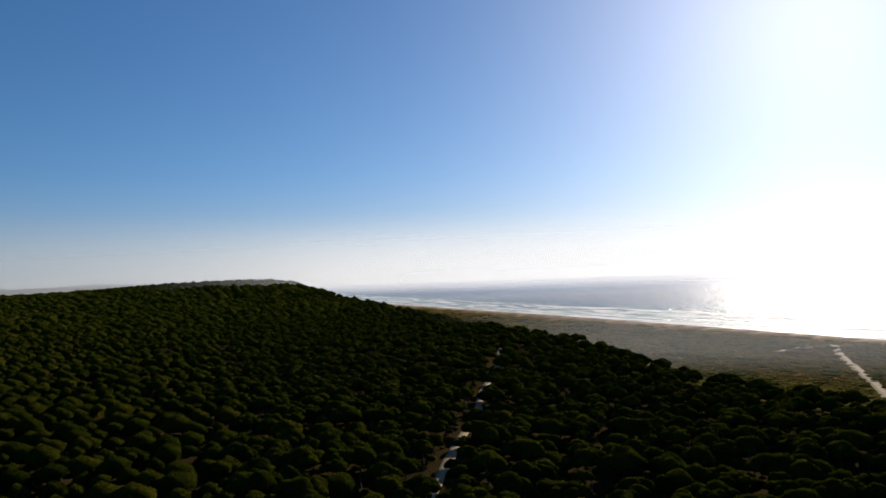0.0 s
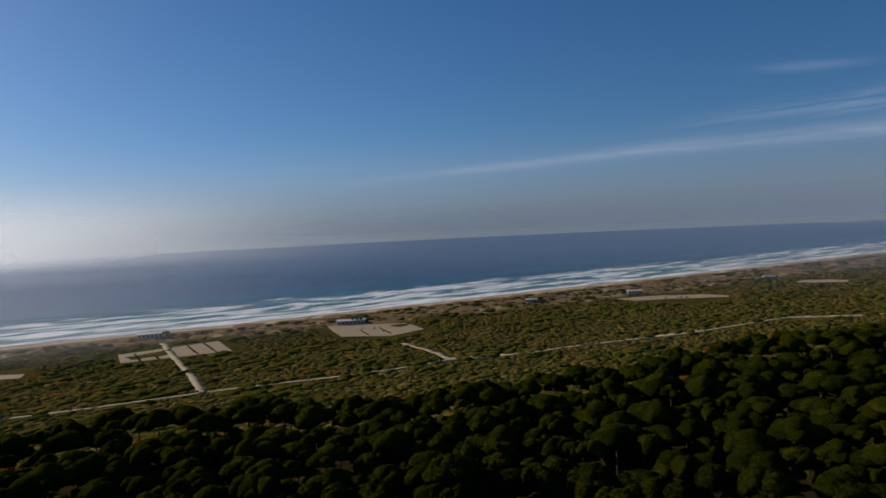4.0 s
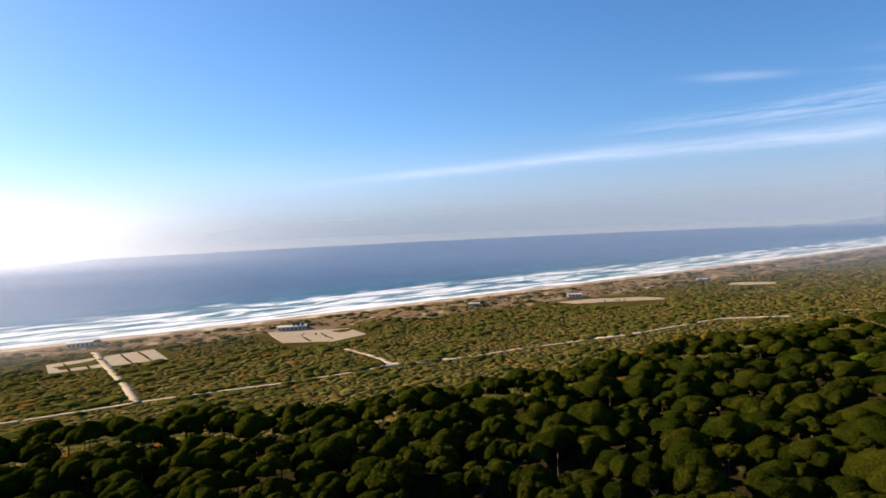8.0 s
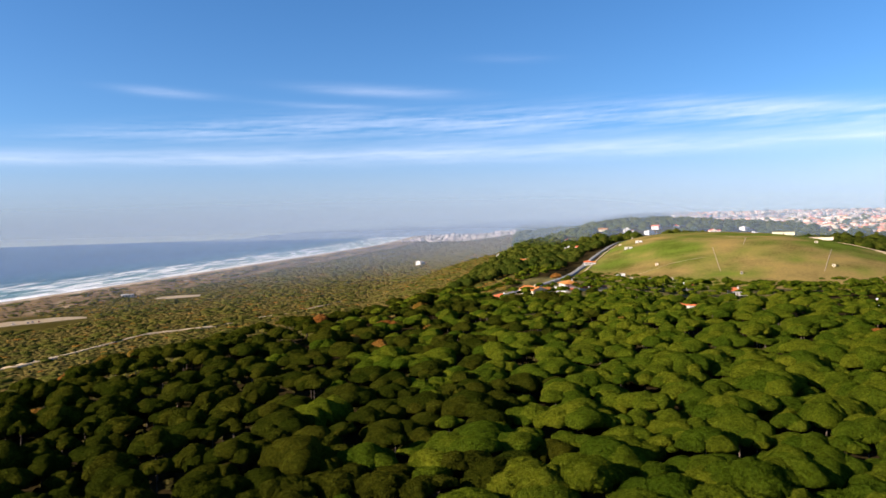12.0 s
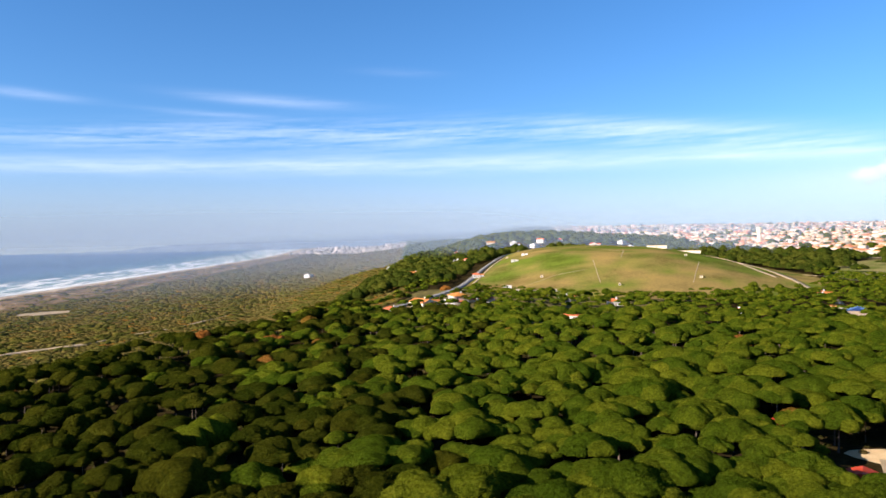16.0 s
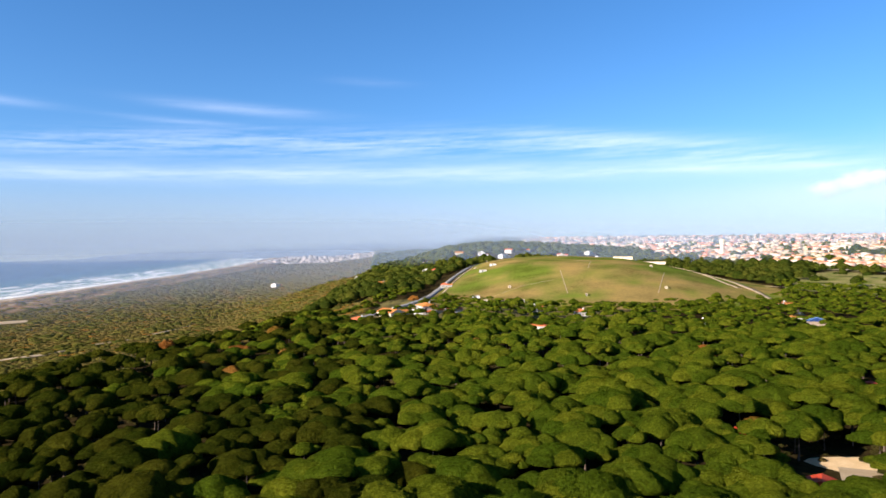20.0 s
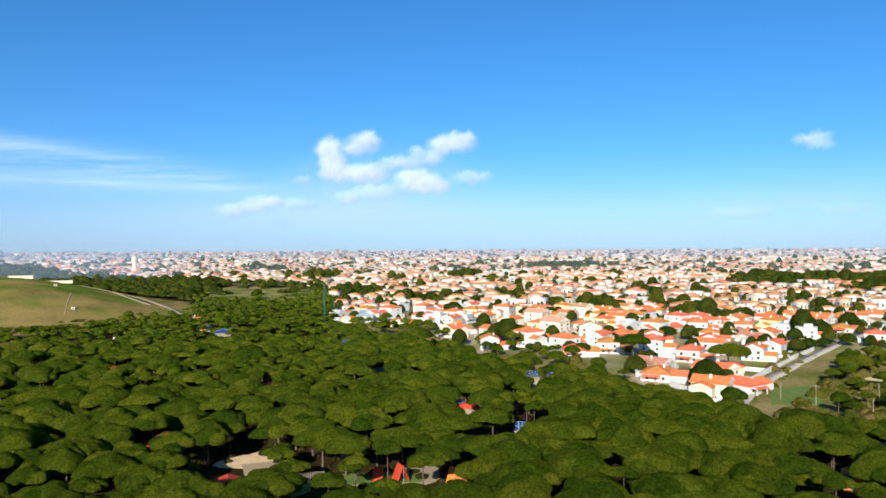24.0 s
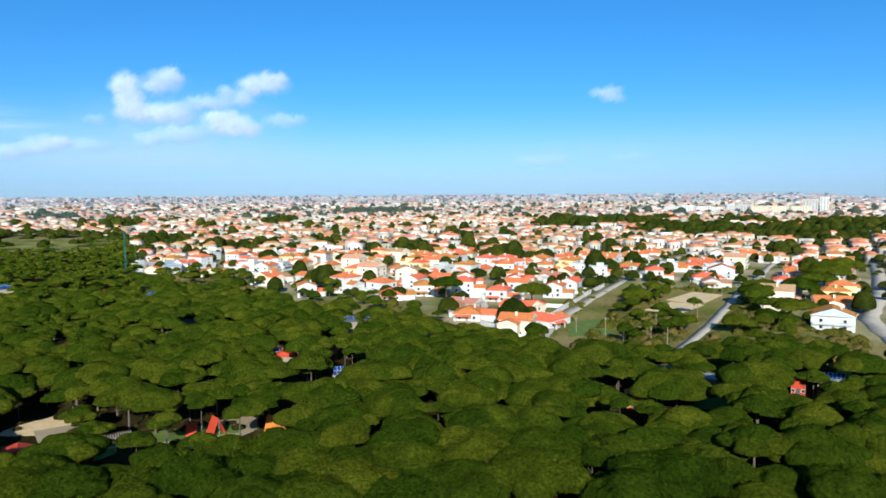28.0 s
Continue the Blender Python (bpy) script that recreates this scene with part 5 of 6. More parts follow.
haze_sheet(M_HAZE_TOPLIT, 2700, 4600, -96, 100, -2.25, 5.0, lambda A, E: smooth(-2.2, np.interp(A, [-5, 8], [-0.1, -1.2]), E) * smooth(5.0, -0.6, E) * smooth(-96, -66, A) * np.interp(A, [-60, -20, 0, 12, 30, 100], [0.58, 0.74, 0.7, 0.48, 0.38, 0.38]), "pale lavender haze sheet along the horizon")
haze_sheet(M_HAZE_TOPLIT, 1050, 2600, -100, 14, -5.4, 2.0, lambda A, E: smooth(-5.4, -1.6, E) * smooth(2.0, -1.2, E) * smooth(-100, -70, A) * smooth(14, 2, A) * 0.4, "thin haze sheet over the distant coast")
haze_sheet(M_HAZE_TOPLIT, 1345, 1500, -5, 30, -2.4, 1.5, lambda A, E: smooth(-2.4, -1.5, E) * smooth(1.5, -0.5, E) * smooth(-5, 2, A) * smooth(30, 20, A) * 0.24, "thin haze sheet before the wooded ridge")
haze_sheet(M_HAZE_TOPLIT, 1500, 2600, 2, 100, -2.2, 2.0, lambda A, E: smooth(-2.2, -1.3, E) * smooth(2.0, -0.4, E) * smooth(2, 16, A) * 0.15, "thin pale haze sheet over the far town")

haze_sheet(M_HAZE_TOPLIT, 700, 1300, -100, -4, -7.2, 1.0, lambda A, E: smooth(-7.2, -2.6, E) * smooth(1.0, -2.4, E) * smooth(-100, -84, A) * smooth(-8, -30, A) * 0.14, "thin haze sheet over the scrub plain")

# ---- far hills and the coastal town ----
# Blue-grey base colour has the haze of distance painted in.
M_HAZEHILL = material("hazed_hill_slopes", [(0.15, 0.20, 0.27), (0.19, 0.25, 0.32)], 0.002, 8, 0.95, 0)


def ridge(az0, az1, D, crest, label):
    A = np.linspace(az0, az1, 160)
    top = 110 + D * np.tan(np.radians(crest(A)))
    v = []
    for k, r in enumerate((D - 220, D - 90, D, D + 60)):
        z = (top * 0 - 2, top * 0.62, top, top * 0 - 2)[k]
        v.append(np.stack([r * np.sin(np.radians(A)), r * np.cos(np.radians(A)), z], 1))
    n = len(A)
    k = np.arange(n - 1)
    f = np.concatenate([np.stack([a * n + k, a * n + k + 1, (a + 1) * n + k + 1, (a + 1) * n + k], 1) for a in range(3)])
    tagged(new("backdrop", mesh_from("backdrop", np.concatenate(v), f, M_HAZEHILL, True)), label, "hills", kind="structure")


ridge(-34, 6, 4700, lambda A: -1.5 + 0.8 * smooth(-34, -16, A) + 0.35 * smooth(-16, 0, A) + 0.09 * wobble(A, A * 0, 3.0), "low hills across the bay in painted haze blue")
ridge(-188, -166, 4700, lambda A: -0.85 + 0.42 * np.exp(-((A + 174) / 4) ** 2) + 0.03 * wobble(A, A * 0, 2.0), "low hill beyond the forest in painted haze blue")


M_COAST = material("coast_town_walls", [(0.26, 0.225, 0.205), (0.42, 0.375, 0.345)], 0.01, 9, 0.9, 0, rand=0.25, island=True)


def coast_town():
    r = np.random.default_rng(5)
    n = 420
    y = r.uniform(3200, 4350, n)
    x = r.uniform(-740, -170, n) + (y - 3200) * -0.06
    h = r.choice([6, 9, 13, 18], n, p=[0.4, 0.3, 0.2, 0.1]).astype(float)
    w, l = r.uniform(10, 26, n), r.uniform(10, 22, n)
    for k, (tx, ty, th) in enumerate(((-560, 3800, 38), (-590, 3850, 45), (-610, 3760, 40), (-520, 3900, 30), (-630, 3880, 34), (-470, 3820, 26))):
        x[k], y[k], h[k], w[k], l[k] = tx, ty, th, 22, 16
    cube = np.array([(sx, sy, sz) for sz in (-0.1, 1) for sx, sy in ((-.5, -.5), (.5, -.5), (.5, .5), (-.5, .5))], float)
    cf = np.array([(4, 5, 6, 7), (0, 1, 5, 4), (1, 2, 6, 5), (2, 3, 7, 6), (3, 0, 4, 7)])
    me = tiled("coast_town", [(cube, cf)], np.zeros(n, int), np.stack([x, y, ground_z(x, y), r.uniform(-0.2, 0.2, n), w, l, h * 0.55], 1), M_COAST)
    tagged(new("coast_town", me), "pale seaside town of low blocks and towers", "buildings", kind="stuff")


coast_town()

# ---- open ground beside the town: roads, walls, scrub, groves ----
ribbon("road", [(270, 98), (282, 106), (310, 112), (350, 117), (400, 120), (455, 122), (560, 124), (700, 126)], 5.5, M_ASPHALT, "grey asphalt street along a white garden wall", 0.2)
ribbon("road", [(262, 52), (279, 50), (347, 47), (456, 46), (581, 43), (760, 42)], 4.6, M_ASPHALT, "grey lane rising past scrub to the houses", 0.2)
ribbon("road", [(300, -30), (350, -22), (386, -17), (480, -26), (575, -31), (760, -36)], 9, M_ASPHALT, "pale street with parked cars beside the pines", 0.2)


def strip_wall(name, pts, h, mat, label, parent=None):
    """A garden wall that follows the ground, with a coping."""
    t = tagged(new(name), label, "wall", "garden walls")
    t.location = (pts[0][0], pts[0][1], float(ground_z(*pts[0])))
    for (x0, y0), (x1, y1) in zip(pts, pts[1:]):
        ln = math.hypot(x1 - x0, y1 - y0)
        z = float(ground_z((x0 + x1) / 2, (y0 + y1) / 2)) - t.location.z
        for nm, hh0, hh1, wd, m in (("wall_panel", -1.0, h, 0.22, mat), ("coping", h, h + 0.12, 0.32, M_TRACK)):
            o = part(nm, cube_mesh(nm, 0, ln, -wd / 2, wd / 2, hh0, hh1, m), None, t)
            o.matrix_basis = pose(x0 - t.location.x, y0 - t.location.y, z, 0, 0, math.degrees(math.atan2(y1 - y0, x1 - x0)))
    return t


strip_wall("garden_wall", [(288, 115), (310, 118), (350, 122), (400, 125), (450, 127)], 2.4, M_WALL, "long white rendered garden wall beside the street")
strip_wall("garden_wall", [(287, 116), (288, 128), (296, 142)], 2.2, M_WALL, "white rendered wall closing the gardens")
strip_wall("garden_wall", [(332, 121), (328, 150)], 2.0, M_WALL, "white wall between two gardens")
strip_wall("garden_wall", [(362, 124), (358, 150)], 2.0, M_WALL, "white wall between two gardens")
strip_wall("garden_wall", [(404, 408), (382, 384), (352, 360)], 2.2, M_WALL, "pale wall climbing beside the meadow")
patch("pavement", [(362, 66), (398, 58), (404, 76), (372, 84)], M_DIRT, "bare ochre sand beside the lane", 0.15)
patch("pavement", [(398, 60), (440, 54), (446, 72), (410, 80)], M_DIRT, "bare ochre sand beside the lane", 0.15)
patch("pavement", [(286, 96), (304, 82), (340, 98), (322, 108)], M_GRASS, "green verge beside the street", 0.12)
patch("pavement", [(470, 56), (500, 52), (500, 74), (472, 78)], M_GRASS, "green lawn behind a house", 0.12)
patch("pavement", [(395, 300), (420, 296), (425, 330), (400, 335)], M_GRASS, "grassy plot among houses", 0.12)


def tree(name, label, category, x, y, r, h, flat, mat=None, seed=0):
    """A single tree: clumped crown and forked trunk."""
    t = tagged(new(name), label, category)
    t.location = (x, y, float(ground_z(x, y)))
    c = part("crown", crown_mesh("crown", 200 + seed, flat, mat, 3), None, t)
    c.scale, c.location = (r, r, r), (0, 0, h - r * flat)
    b = part("trunk", trunk_mesh("trunk", seed), None, t)
    b.scale = (r * 1.4, r * 1.4, h * 0.92)
    return t


TALL = [(305, 60, 4.0, 8), (352, 70, 4.0, 8), (366, 58, 3.5, 9), (340, 62, 3.2, 7), (380, 86, 5.0, 10), (398, 96, 4.2, 9), (415, 88, 4.5, 10), (435, 32, 9.0, 11),
        (404, 33, 10.0, 12), (440, 13, 10.0, 12), (366, 15, 9.0, 11), (380, 28, 6.5, 9), (327, 34, 7.0, 8), (350, 24, 6.0, 8), (470, 6, 10.0, 13), (503, 2, 13.0, 17), (545, -8, 12.0, 16), (352, 190, 9.0, 14), (352, 138, 9.5, 14)]
for k, (x, y, r, h) in enumerate(TALL):
    tree("pine_tree", "spreading dark green pine beside the lane" if r > 5 else "slender young pine in rough scrub", "tree", x, y, r, h, 0.55 if r > 5 else 0.9, seed=k)
for k, (x, y, r, h) in enumerate([(-77, 291, 5.0, 10), (-94, 307, 4.5, 9), (-65, 342, 4.0, 9), (26, 345, 4.5, 10), (127, 316, 5.5, 10), (92, 193, 4.0, 9), (-222, 300, 5.5, 9), (-236, 292, 4.5, 8), (-7, 640, 5, 9), (-189, 245, 5.0, 10), (-182, 256, 6.0, 12), (-175, 266, 5.0, 11), (-84, 330, 5.0, 12), (-80, 392, 5.0, 12), (-126, 354, 4.5, 11)]):
    tree("autumn_tree", "rust-orange autumn tree among green pines", "tree", x, y, r, h, 0.85, M_AUTUMN, 40 + k)


M_VERGE = needles("verge_bush_leaves", [(0.065, 0.075, 0.008), (0.12, 0.12, 0.014), (0.21, 0.165, 0.03)], True)


def field_scrub():
    r = np.random.default_rng(21)
    x, y = np.r_[r.uniform(240, 480, 2600), r.uniform(200, 470, 2600)], np.r_[r.uniform(-60, 108, 2600), r.uniform(60, 520, 2600)]
    az, d = np.degrees(np.arctan2(x, y)), np.hypot(x, y)
    q = ~in_city(x, y) & ~in_forest(x, y) & (az > 36) & (abs(y - 48) > 6) & (abs(y - (98 + (x - 300) * 0.1)) > 8) & (abs(y + 22) > 8) & ~((x > 360) & (x < 448) & (y > 54) & (y < 84))
    q &= wobble(x, y, 18, 7.0) > -0.45
    x, y = x[q], y[q]
    s = r.uniform(0.8, 2.4, len(x)) * (1 + 0.7 * (r.uniform(size=len(x)) < 0.2))
    px = np.stack([x, y, ground_z(x, y), s * 5, s, s, s * r.uniform(0.5, 1.15, len(x))], 1)
    for name, mat, sel, lab in (("roadside_scrub", M_SCRUB, r.uniform(size=len(x)) < 0.4, "brown and olive scrub beside the lanes"), ("roadside_bushes", M_VERGE, None, "green bushes beside the lanes and the wood")):
        rest = sel if sel is not None else ~kept
        kept = rest
        tagged(new(name, tiled(name, [half(*lump(2, 95, 0.45)), half(*lump(2, 96, 0.45))], r.integers(0, 2, rest.sum()), px[rest], mat)), lab, "shrubs", kind="stuff")


field_scrub()
GROVE_CROWNS = [crown_mesh("crown", 300 + k, fl, None, 3) for k, fl in enumerate((0.9, 0.75, 0.6))]
GROVE_TRUNKS = [trunk_mesh("trunk", 30 + k) for k in range(3)]


def grove_tree(x, y, r, h, k, label):
    t = tagged(new("roadside_pine"), label, "tree", "pines beside the lanes")
    t.location = (x, y, float(ground_z(x, y)))
    c = part("crown", GROVE_CROWNS[k % 3], None, t)
    c.scale, c.location, c.rotation_euler = (r, r, r * 1.1), (0, 0, h - r * (0.95, 0.8, 0.65)[k % 3]), (0, 0, k * 1.7)
    b = part("trunk", GROVE_TRUNKS[k % 3], None, t)
    b.scale = (r * 1.5, r * 1.5, h * 0.9)


lanes_rng = random.Random(9)
for k, (x, y, n, spread) in enumerate([(400, 96, 7, 12), (440, 92, 6, 12), (366, 92, 5, 10), (392, 84, 4, 9), (345, 72, 5, 14), (320, 60, 4, 14), (292, 74, 3, 12), (300, 20, 6, 16), (345, 14, 6, 16), (402, 20, 4, 10),
                                       (440, -2, 5, 14), (470, 18, 4, 10), (330, 262, 5, 16), (350, 290, 4, 12), (352, 340, 6, 16), (372, 372, 5, 14), (338, 232, 3, 8), (400, 330, 4, 14), (360, 410, 5, 14)]):
    for q in range(n):
        px, py = x + lanes_rng.uniform(-spread, spread), y + lanes_rng.uniform(-spread, spread) * 0.6
        if abs(py - 48) > 6 and abs(py + 22) > 8 and abs(py - (98 + (px - 300) * 0.1)) > 7 and py < 98 + (px - 300) * 0.1 or py > 180:
            r = lanes_rng.uniform(2.4, 4.6)
            grove_tree(px, py, r, r * lanes_rng.uniform(1.5, 2.3), k + q, "dark green pine rising from the roadside scrub")


for k in range(46):
    az = lanes_rng.uniform(39, 70)
    d0, d1 = np.interp(az, WOOD_AZ, WOOD_D), np.interp(az, CITY_AZ, CITY_D)
    x, y = math.sin(radians(az)), math.cos(radians(az))
    d = lanes_rng.uniform(d0 + 4, max(d0 + 12, d1 - 6))
    r = lanes_rng.uniform(2.6, 5.0)
    if y * d > 150 or x * d < 270:
        grove_tree(x * d, y * d, r, r * lanes_rng.uniform(1.4, 2.1), k, "dark green pine between the wood and the houses")


def utility_pole(x, y, h):
    t = tagged(new("utility_pole"), "grey timber utility pole in the scrub", "pole", "poles along the lane")
    t.location = (x, y, float(ground_z(x, y)))
    bm = bmesh.new()
    bmesh.ops.create_cone(bm, segments=8, radius1=0.16, radius2=0.10, depth=h + 1, cap_ends=True)
    o = part("post", bm, M_PLANK, t)
    o.location = (0, 0, h / 2 - 0.5)
    part("crossarm", cube_mesh("crossarm", -0.9, 0.9, -0.06, 0.06, h - 0.9, h - 0.75, M_PLANK), None, t)
    for s in (-0.7, 0.7):
        part("insulator", cube_mesh("insulator", s - 0.06, s + 0.06, -0.06, 0.06, h - 0.75, h - 0.5, M_METAL), None, t)


for x, y, h in ((285, 55, 8), (288, 62, 7), (300, 84, 8), (316, 66, 8), (350, 54, 8), (420, 52, 8), (330, -12, 8), (470, 120, 9), (388, 118, 7), (300, 97, 7)):
    utility_pole(x, y, h)


def mast(x, y, h):
    t = tagged(new("lattice_mast"), "tall slim green lattice mast behind the forest", "mast")
    t.location = (x, y, float(ground_z(x, y)))
    for k in range(3):
        a = k * 2.094
        bm = bmesh.new()
        bmesh.ops.create_cone(bm, segments=6, radius1=0.2, radius2=0.12, depth=h, cap_ends=True)
        part("leg", bm, M_GREEN, t).location = (0.8 * math.cos(a), 0.8 * math.sin(a), h / 2)
    bm = bmesh.new()
    for k in range(int(h / 1.5)):
        z, r = k * 1.5, 0.8
        for q in range(3):
            a, b = q * 2.094, (q + 1) * 2.094
            p0, p1 = Vector((r * math.cos(a), r * math.sin(a), z)), Vector((r * math.cos(b), r * math.sin(b), z + 1.5))
            w = Vector((0, 0, 0.07))
            bm.faces.new([bm.verts.new(v) for v in (p0 - w, p1 - w, p1 + w, p0 + w)])
    part("bracing", bm, M_GREEN, t)
    bm = bmesh.new()
    bmesh.ops.create_cone(bm, segments=6, radius1=0.05, radius2=0.02, depth=4, cap_ends=True)
    part("antenna", bm, M_METAL, t).location = (0, 0, h + 2)


mast(352, 463, 34)
ribbon("road", [(392, 800), (425, 772), (470, 770), (520, 800)], 4, M_TRACK, "sandy path across a meadow", 0.3)
ribbon("road", [(400, 770), (440, 800), (500, 830)], 3, M_TRACK, "sandy path across a meadow", 0.3)


def warehouse(x, y, turn):
    t = tagged(new("warehouse"), "low white warehouse with pale grey sheet roofs", "warehouse")
    t.matrix_basis = pose(x, y, float(ground_z(x, y)), 0, 0, turn)
    for k, (dx, w, l, h) in enumerate(((0, 26, 20, 6), (24, 20, 24, 5.2), (-20, 12, 14, 5))):
        part("wall", cube_mesh("wall", dx - w / 2, dx + w / 2, -l / 2, l / 2, -1.5, h, M_WALL), None, t)
        o = part("roof", roof_mesh("roof", w, l, 1.3, M_METAL, True, 0.3), None, t, "pale grey sheet metal roof")
        o.location = (dx, 0, h)
    for k in range(4):
        part("roller_door", cube_mesh("roller_door", -10 + k * 6, -6.5 + k * 6, -10.06, -10, 0, 3.6, M_METAL), None, t)


warehouse(404, 468, 40)


def apartment(x, y, w, l, floors, turn, mat, label):
    t = tagged(new("apartment_block"), label, "building", "apartment blocks beyond the woods")
    t.matrix_basis = pose(x, y, float(ground_z(x, y)), 0, 0, turn)
    h = floors * 3
    part("wall", cube_mesh("wall", -w / 2, w / 2, -l / 2, l / 2, -2, h, mat), None, t)
    part("parapet", cube_mesh("parapet", -w / 2 - 0.2, w / 2 + 0.2, -l / 2 - 0.2, l / 2 + 0.2, h, h + 1, mat), None, t)
    pane = cube_mesh("window", -1.7, 1.7, -0.05, 0.05, -0.8, 0.8, M_PLANK)
    n = max(2, int(w / 6))
    for f in range(floors):
        for k in range(n):
            o = part("window", pane, None, t)
            o.location = (-w / 2 + (k + 0.5) * w / n, -l / 2 - 0.06, f * 3 + 1.7)


def bearing(az, d):
    return d * math.sin(radians(az)), d * math.cos(radians(az))


for k, (az, d, w, fl) in enumerate([(79.3, 2000, 40, 6), (80.4, 1960, 34, 7), (81.5, 2010, 42, 6), (82.6, 1970, 30, 5), (83.6, 1990, 36, 7), (84.5, 1950, 26, 8)]):
    apartment(*bearing(az, d), w, 16, fl, -az + (-12, 8, 14, -6, 10, -4)[k], M_WALL, "long white apartment block with window bands")
for k, (az, d, w, fl) in enumerate(((85.4, 1930, 44, 7), (86.8, 1940, 46, 7), (88.1, 1930, 44, 7))):
    apartment(*bearing(az, d), w, 14, fl, -az + (4, 0, -4)[k], M_CREAM, "cream apartment block with rows of windows")
apartment(*bearing(88.7, 1990), 34, 16, 12, -89, M_WALL, "white apartment tower beside the cream blocks")
apartment(*bearing(89.6, 1985), 20, 16, 14, -89, M_WALL, "tall white apartment tower with pierced top")
apartment(*bearing(83.4, 1330), 30, 12, 3, -80, M_CREAM, "yellow three-storey block beside pine woods")
apartment(*bearing(86.0, 1300), 24, 12, 2, -80, M_WALL, "white low block beside pine woods")


def water_tower(x, y):
    t = tagged(new("water_tower"), "ochre cylindrical water tower above the town", "tower")
    t.location = (x, y, float(ground_z(x, y)))
    for nm, r1, r2, z0, z1 in (("shaft", 5.5, 5.0, -2, 30), ("tank", 6.6, 6.6, 30, 40), ("cap", 6.8, 2.0, 40, 42.5)):
        bm = bmesh.new()
        bmesh.ops.create_cone(bm, segments=20, radius1=r1, radius2=r2, depth=z1 - z0, cap_ends=True)
        part(nm, bm, M_CREAM, t).location = (0, 0, (z0 + z1) / 2)


water_tower(*bearing(23.25, 1900))

# ---- camp under the pines ----


def solar_array(parent, x, y, z, turn, cols, rows, tilt=25):
    base = part("solar_panel", cube_mesh("solar_panel", -cols * 0.55, cols * 0.55, -rows * 0.9, rows * 0.9, -0.04, 0.04, M_METAL), None, parent, "blue solar panel in a metal frame")
    base.matrix_basis = pose(x, y, z, 0, 0, turn) @ pose(0, 0, 0, tilt)
    cell = cube_mesh("cell", -0.49, 0.49, -0.82, 0.82, 0.045, 0.075, M_SOLAR)
    for a in range(cols):
        for b in range(rows):
            part("cell", cell, None, base).location = (-cols * 0.55 + 0.55 + a * 1.1, -rows * 0.9 + 0.9 + b * 1.8, 0)


def cabin(x, y, w, l, h, roof_mat, label, turn=0, solar=None, wall_mat=None, gable=True, lift=0.0):
    """A small cabin: walls, pitched roof, door, window, posts; solar cells where seen."""
    t = tagged(new("cabin"), label, "cabin", "cabins in the pine wood")
    t.matrix_basis = pose(x, y, float(ground_z(x, y)), 0, 0, turn)
    wall_mat = wall_mat or M_PLANK
    part("wall", cube_mesh("wall", -w / 2, w / 2, -l / 2, l / 2, -0.6, h, wall_mat), None, t)
    r = part("roof", roof_mesh("roof", w, l, w * 0.2 if gable else 0.25, roof_mat, gable, 0.5, 0.14), None, t)
    r.location = (0, 0, h)
    part("door", cube_mesh("door", -0.5, 0.5, -l / 2 - 0.07, -l / 2 - 0.003, 0, 2.05, M_DARKROOF), None, t)
    for s in (-1, 1):
        wd = part("window", cube_mesh("window", -0.55, 0.55, -0.06, -0.003, 1.0, 2.0, M_WALL), None, t)
        wd.location = (s * w * 0.32, -l / 2, 0)
        part("pane", cube_mesh("pane", -0.45, 0.45, -0.1, -0.062, 1.1, 1.9, M_GLASS), None, wd)
        part("porch_post", cube_mesh("porch_post", -0.07, 0.07, -0.07, 0.07, -0.5, h, M_PLANK), None, t).location = (s * (w / 2 - 0.2), -l / 2 - 0.4, 0)
    if solar:
        solar_array(t, *solar)
    return t


cabin(186, 165, 9, 7, 4.2, M_REDROOF, "cabin with bright red roof and solar panels", -48, (-1.5, -1.6, 5.6, 0, 3, 2))
cabin(173, 131, 3.2, 3.2, 4.2, M_PLANK, "wooden tower hut carrying blue solar panels", -53, (0, -0.6, 5.6, 0, 3, 2, 38))
cabin(204, 157, 3.2, 3.2, 5.0, M_DARKROOF, "dark hut with a tilted blue solar panel", -52, (0, -0.4, 6.2, 0, 3, 1, 35))
cabin(238, 174, 6, 5, 7.6, M_DARKROOF, "dark-roofed hut with solar panels above the canopy", -54, (0, -0.4, 9.0, 0, 4, 1, 30))
cabin(247, 169, 6, 5, 7.6, M_DARKROOF, "dark-roofed hut with solar panels among pines", -55, (0, -0.4, 9.0, 0, 4, 1, 30))
cabin(265, 368, 12, 6, 4.5, M_REDROOF, "long cabin with faded red roof in the wood", -36)
cabin(251, 375, 6, 5, 4.5, M_REDROOF, "small red-roofed cabin in the wood", -36)
cabin(224, 251, 16, 6, 4.0, M_DARKROOF, "long dark-roofed shed under pines", -42, None, None, False)
cabin(257, 318, 6, 4, 7.5, M_DARKROOF, "dark hut with blue solar panels", -39, (0, -0.4, 8.8, 0, 4, 1, 25))
cabin(247, 436, 11, 6, 6.0, M_SOLAR, "barn with a blue sheet roof in the wood", -30, None, None, True)
cabin(194, 46, 4.5, 4, 4.4, M_ORANGE, "hut with salmon canvas front and solar panels", -76, (-1.2, -1.8, 4.4, 0, 2, 1, 45), M_ORANGE)
cabin(224, 30, 16, 6, 4.6, M_METAL, "long low building with pale metal roof", -82, None, None, False)
cabin(235, 7, 4, 5, 4.8, M_REDROOF, "small red-fronted hut under leaning pines", -88, None, M_REDROOF)
cabin(240, -2, 8, 6, 4.6, M_METAL, "hut with wide blue solar roof", -90, (0, -1.4, 5.8, 0, 6, 2, 18), None, False)
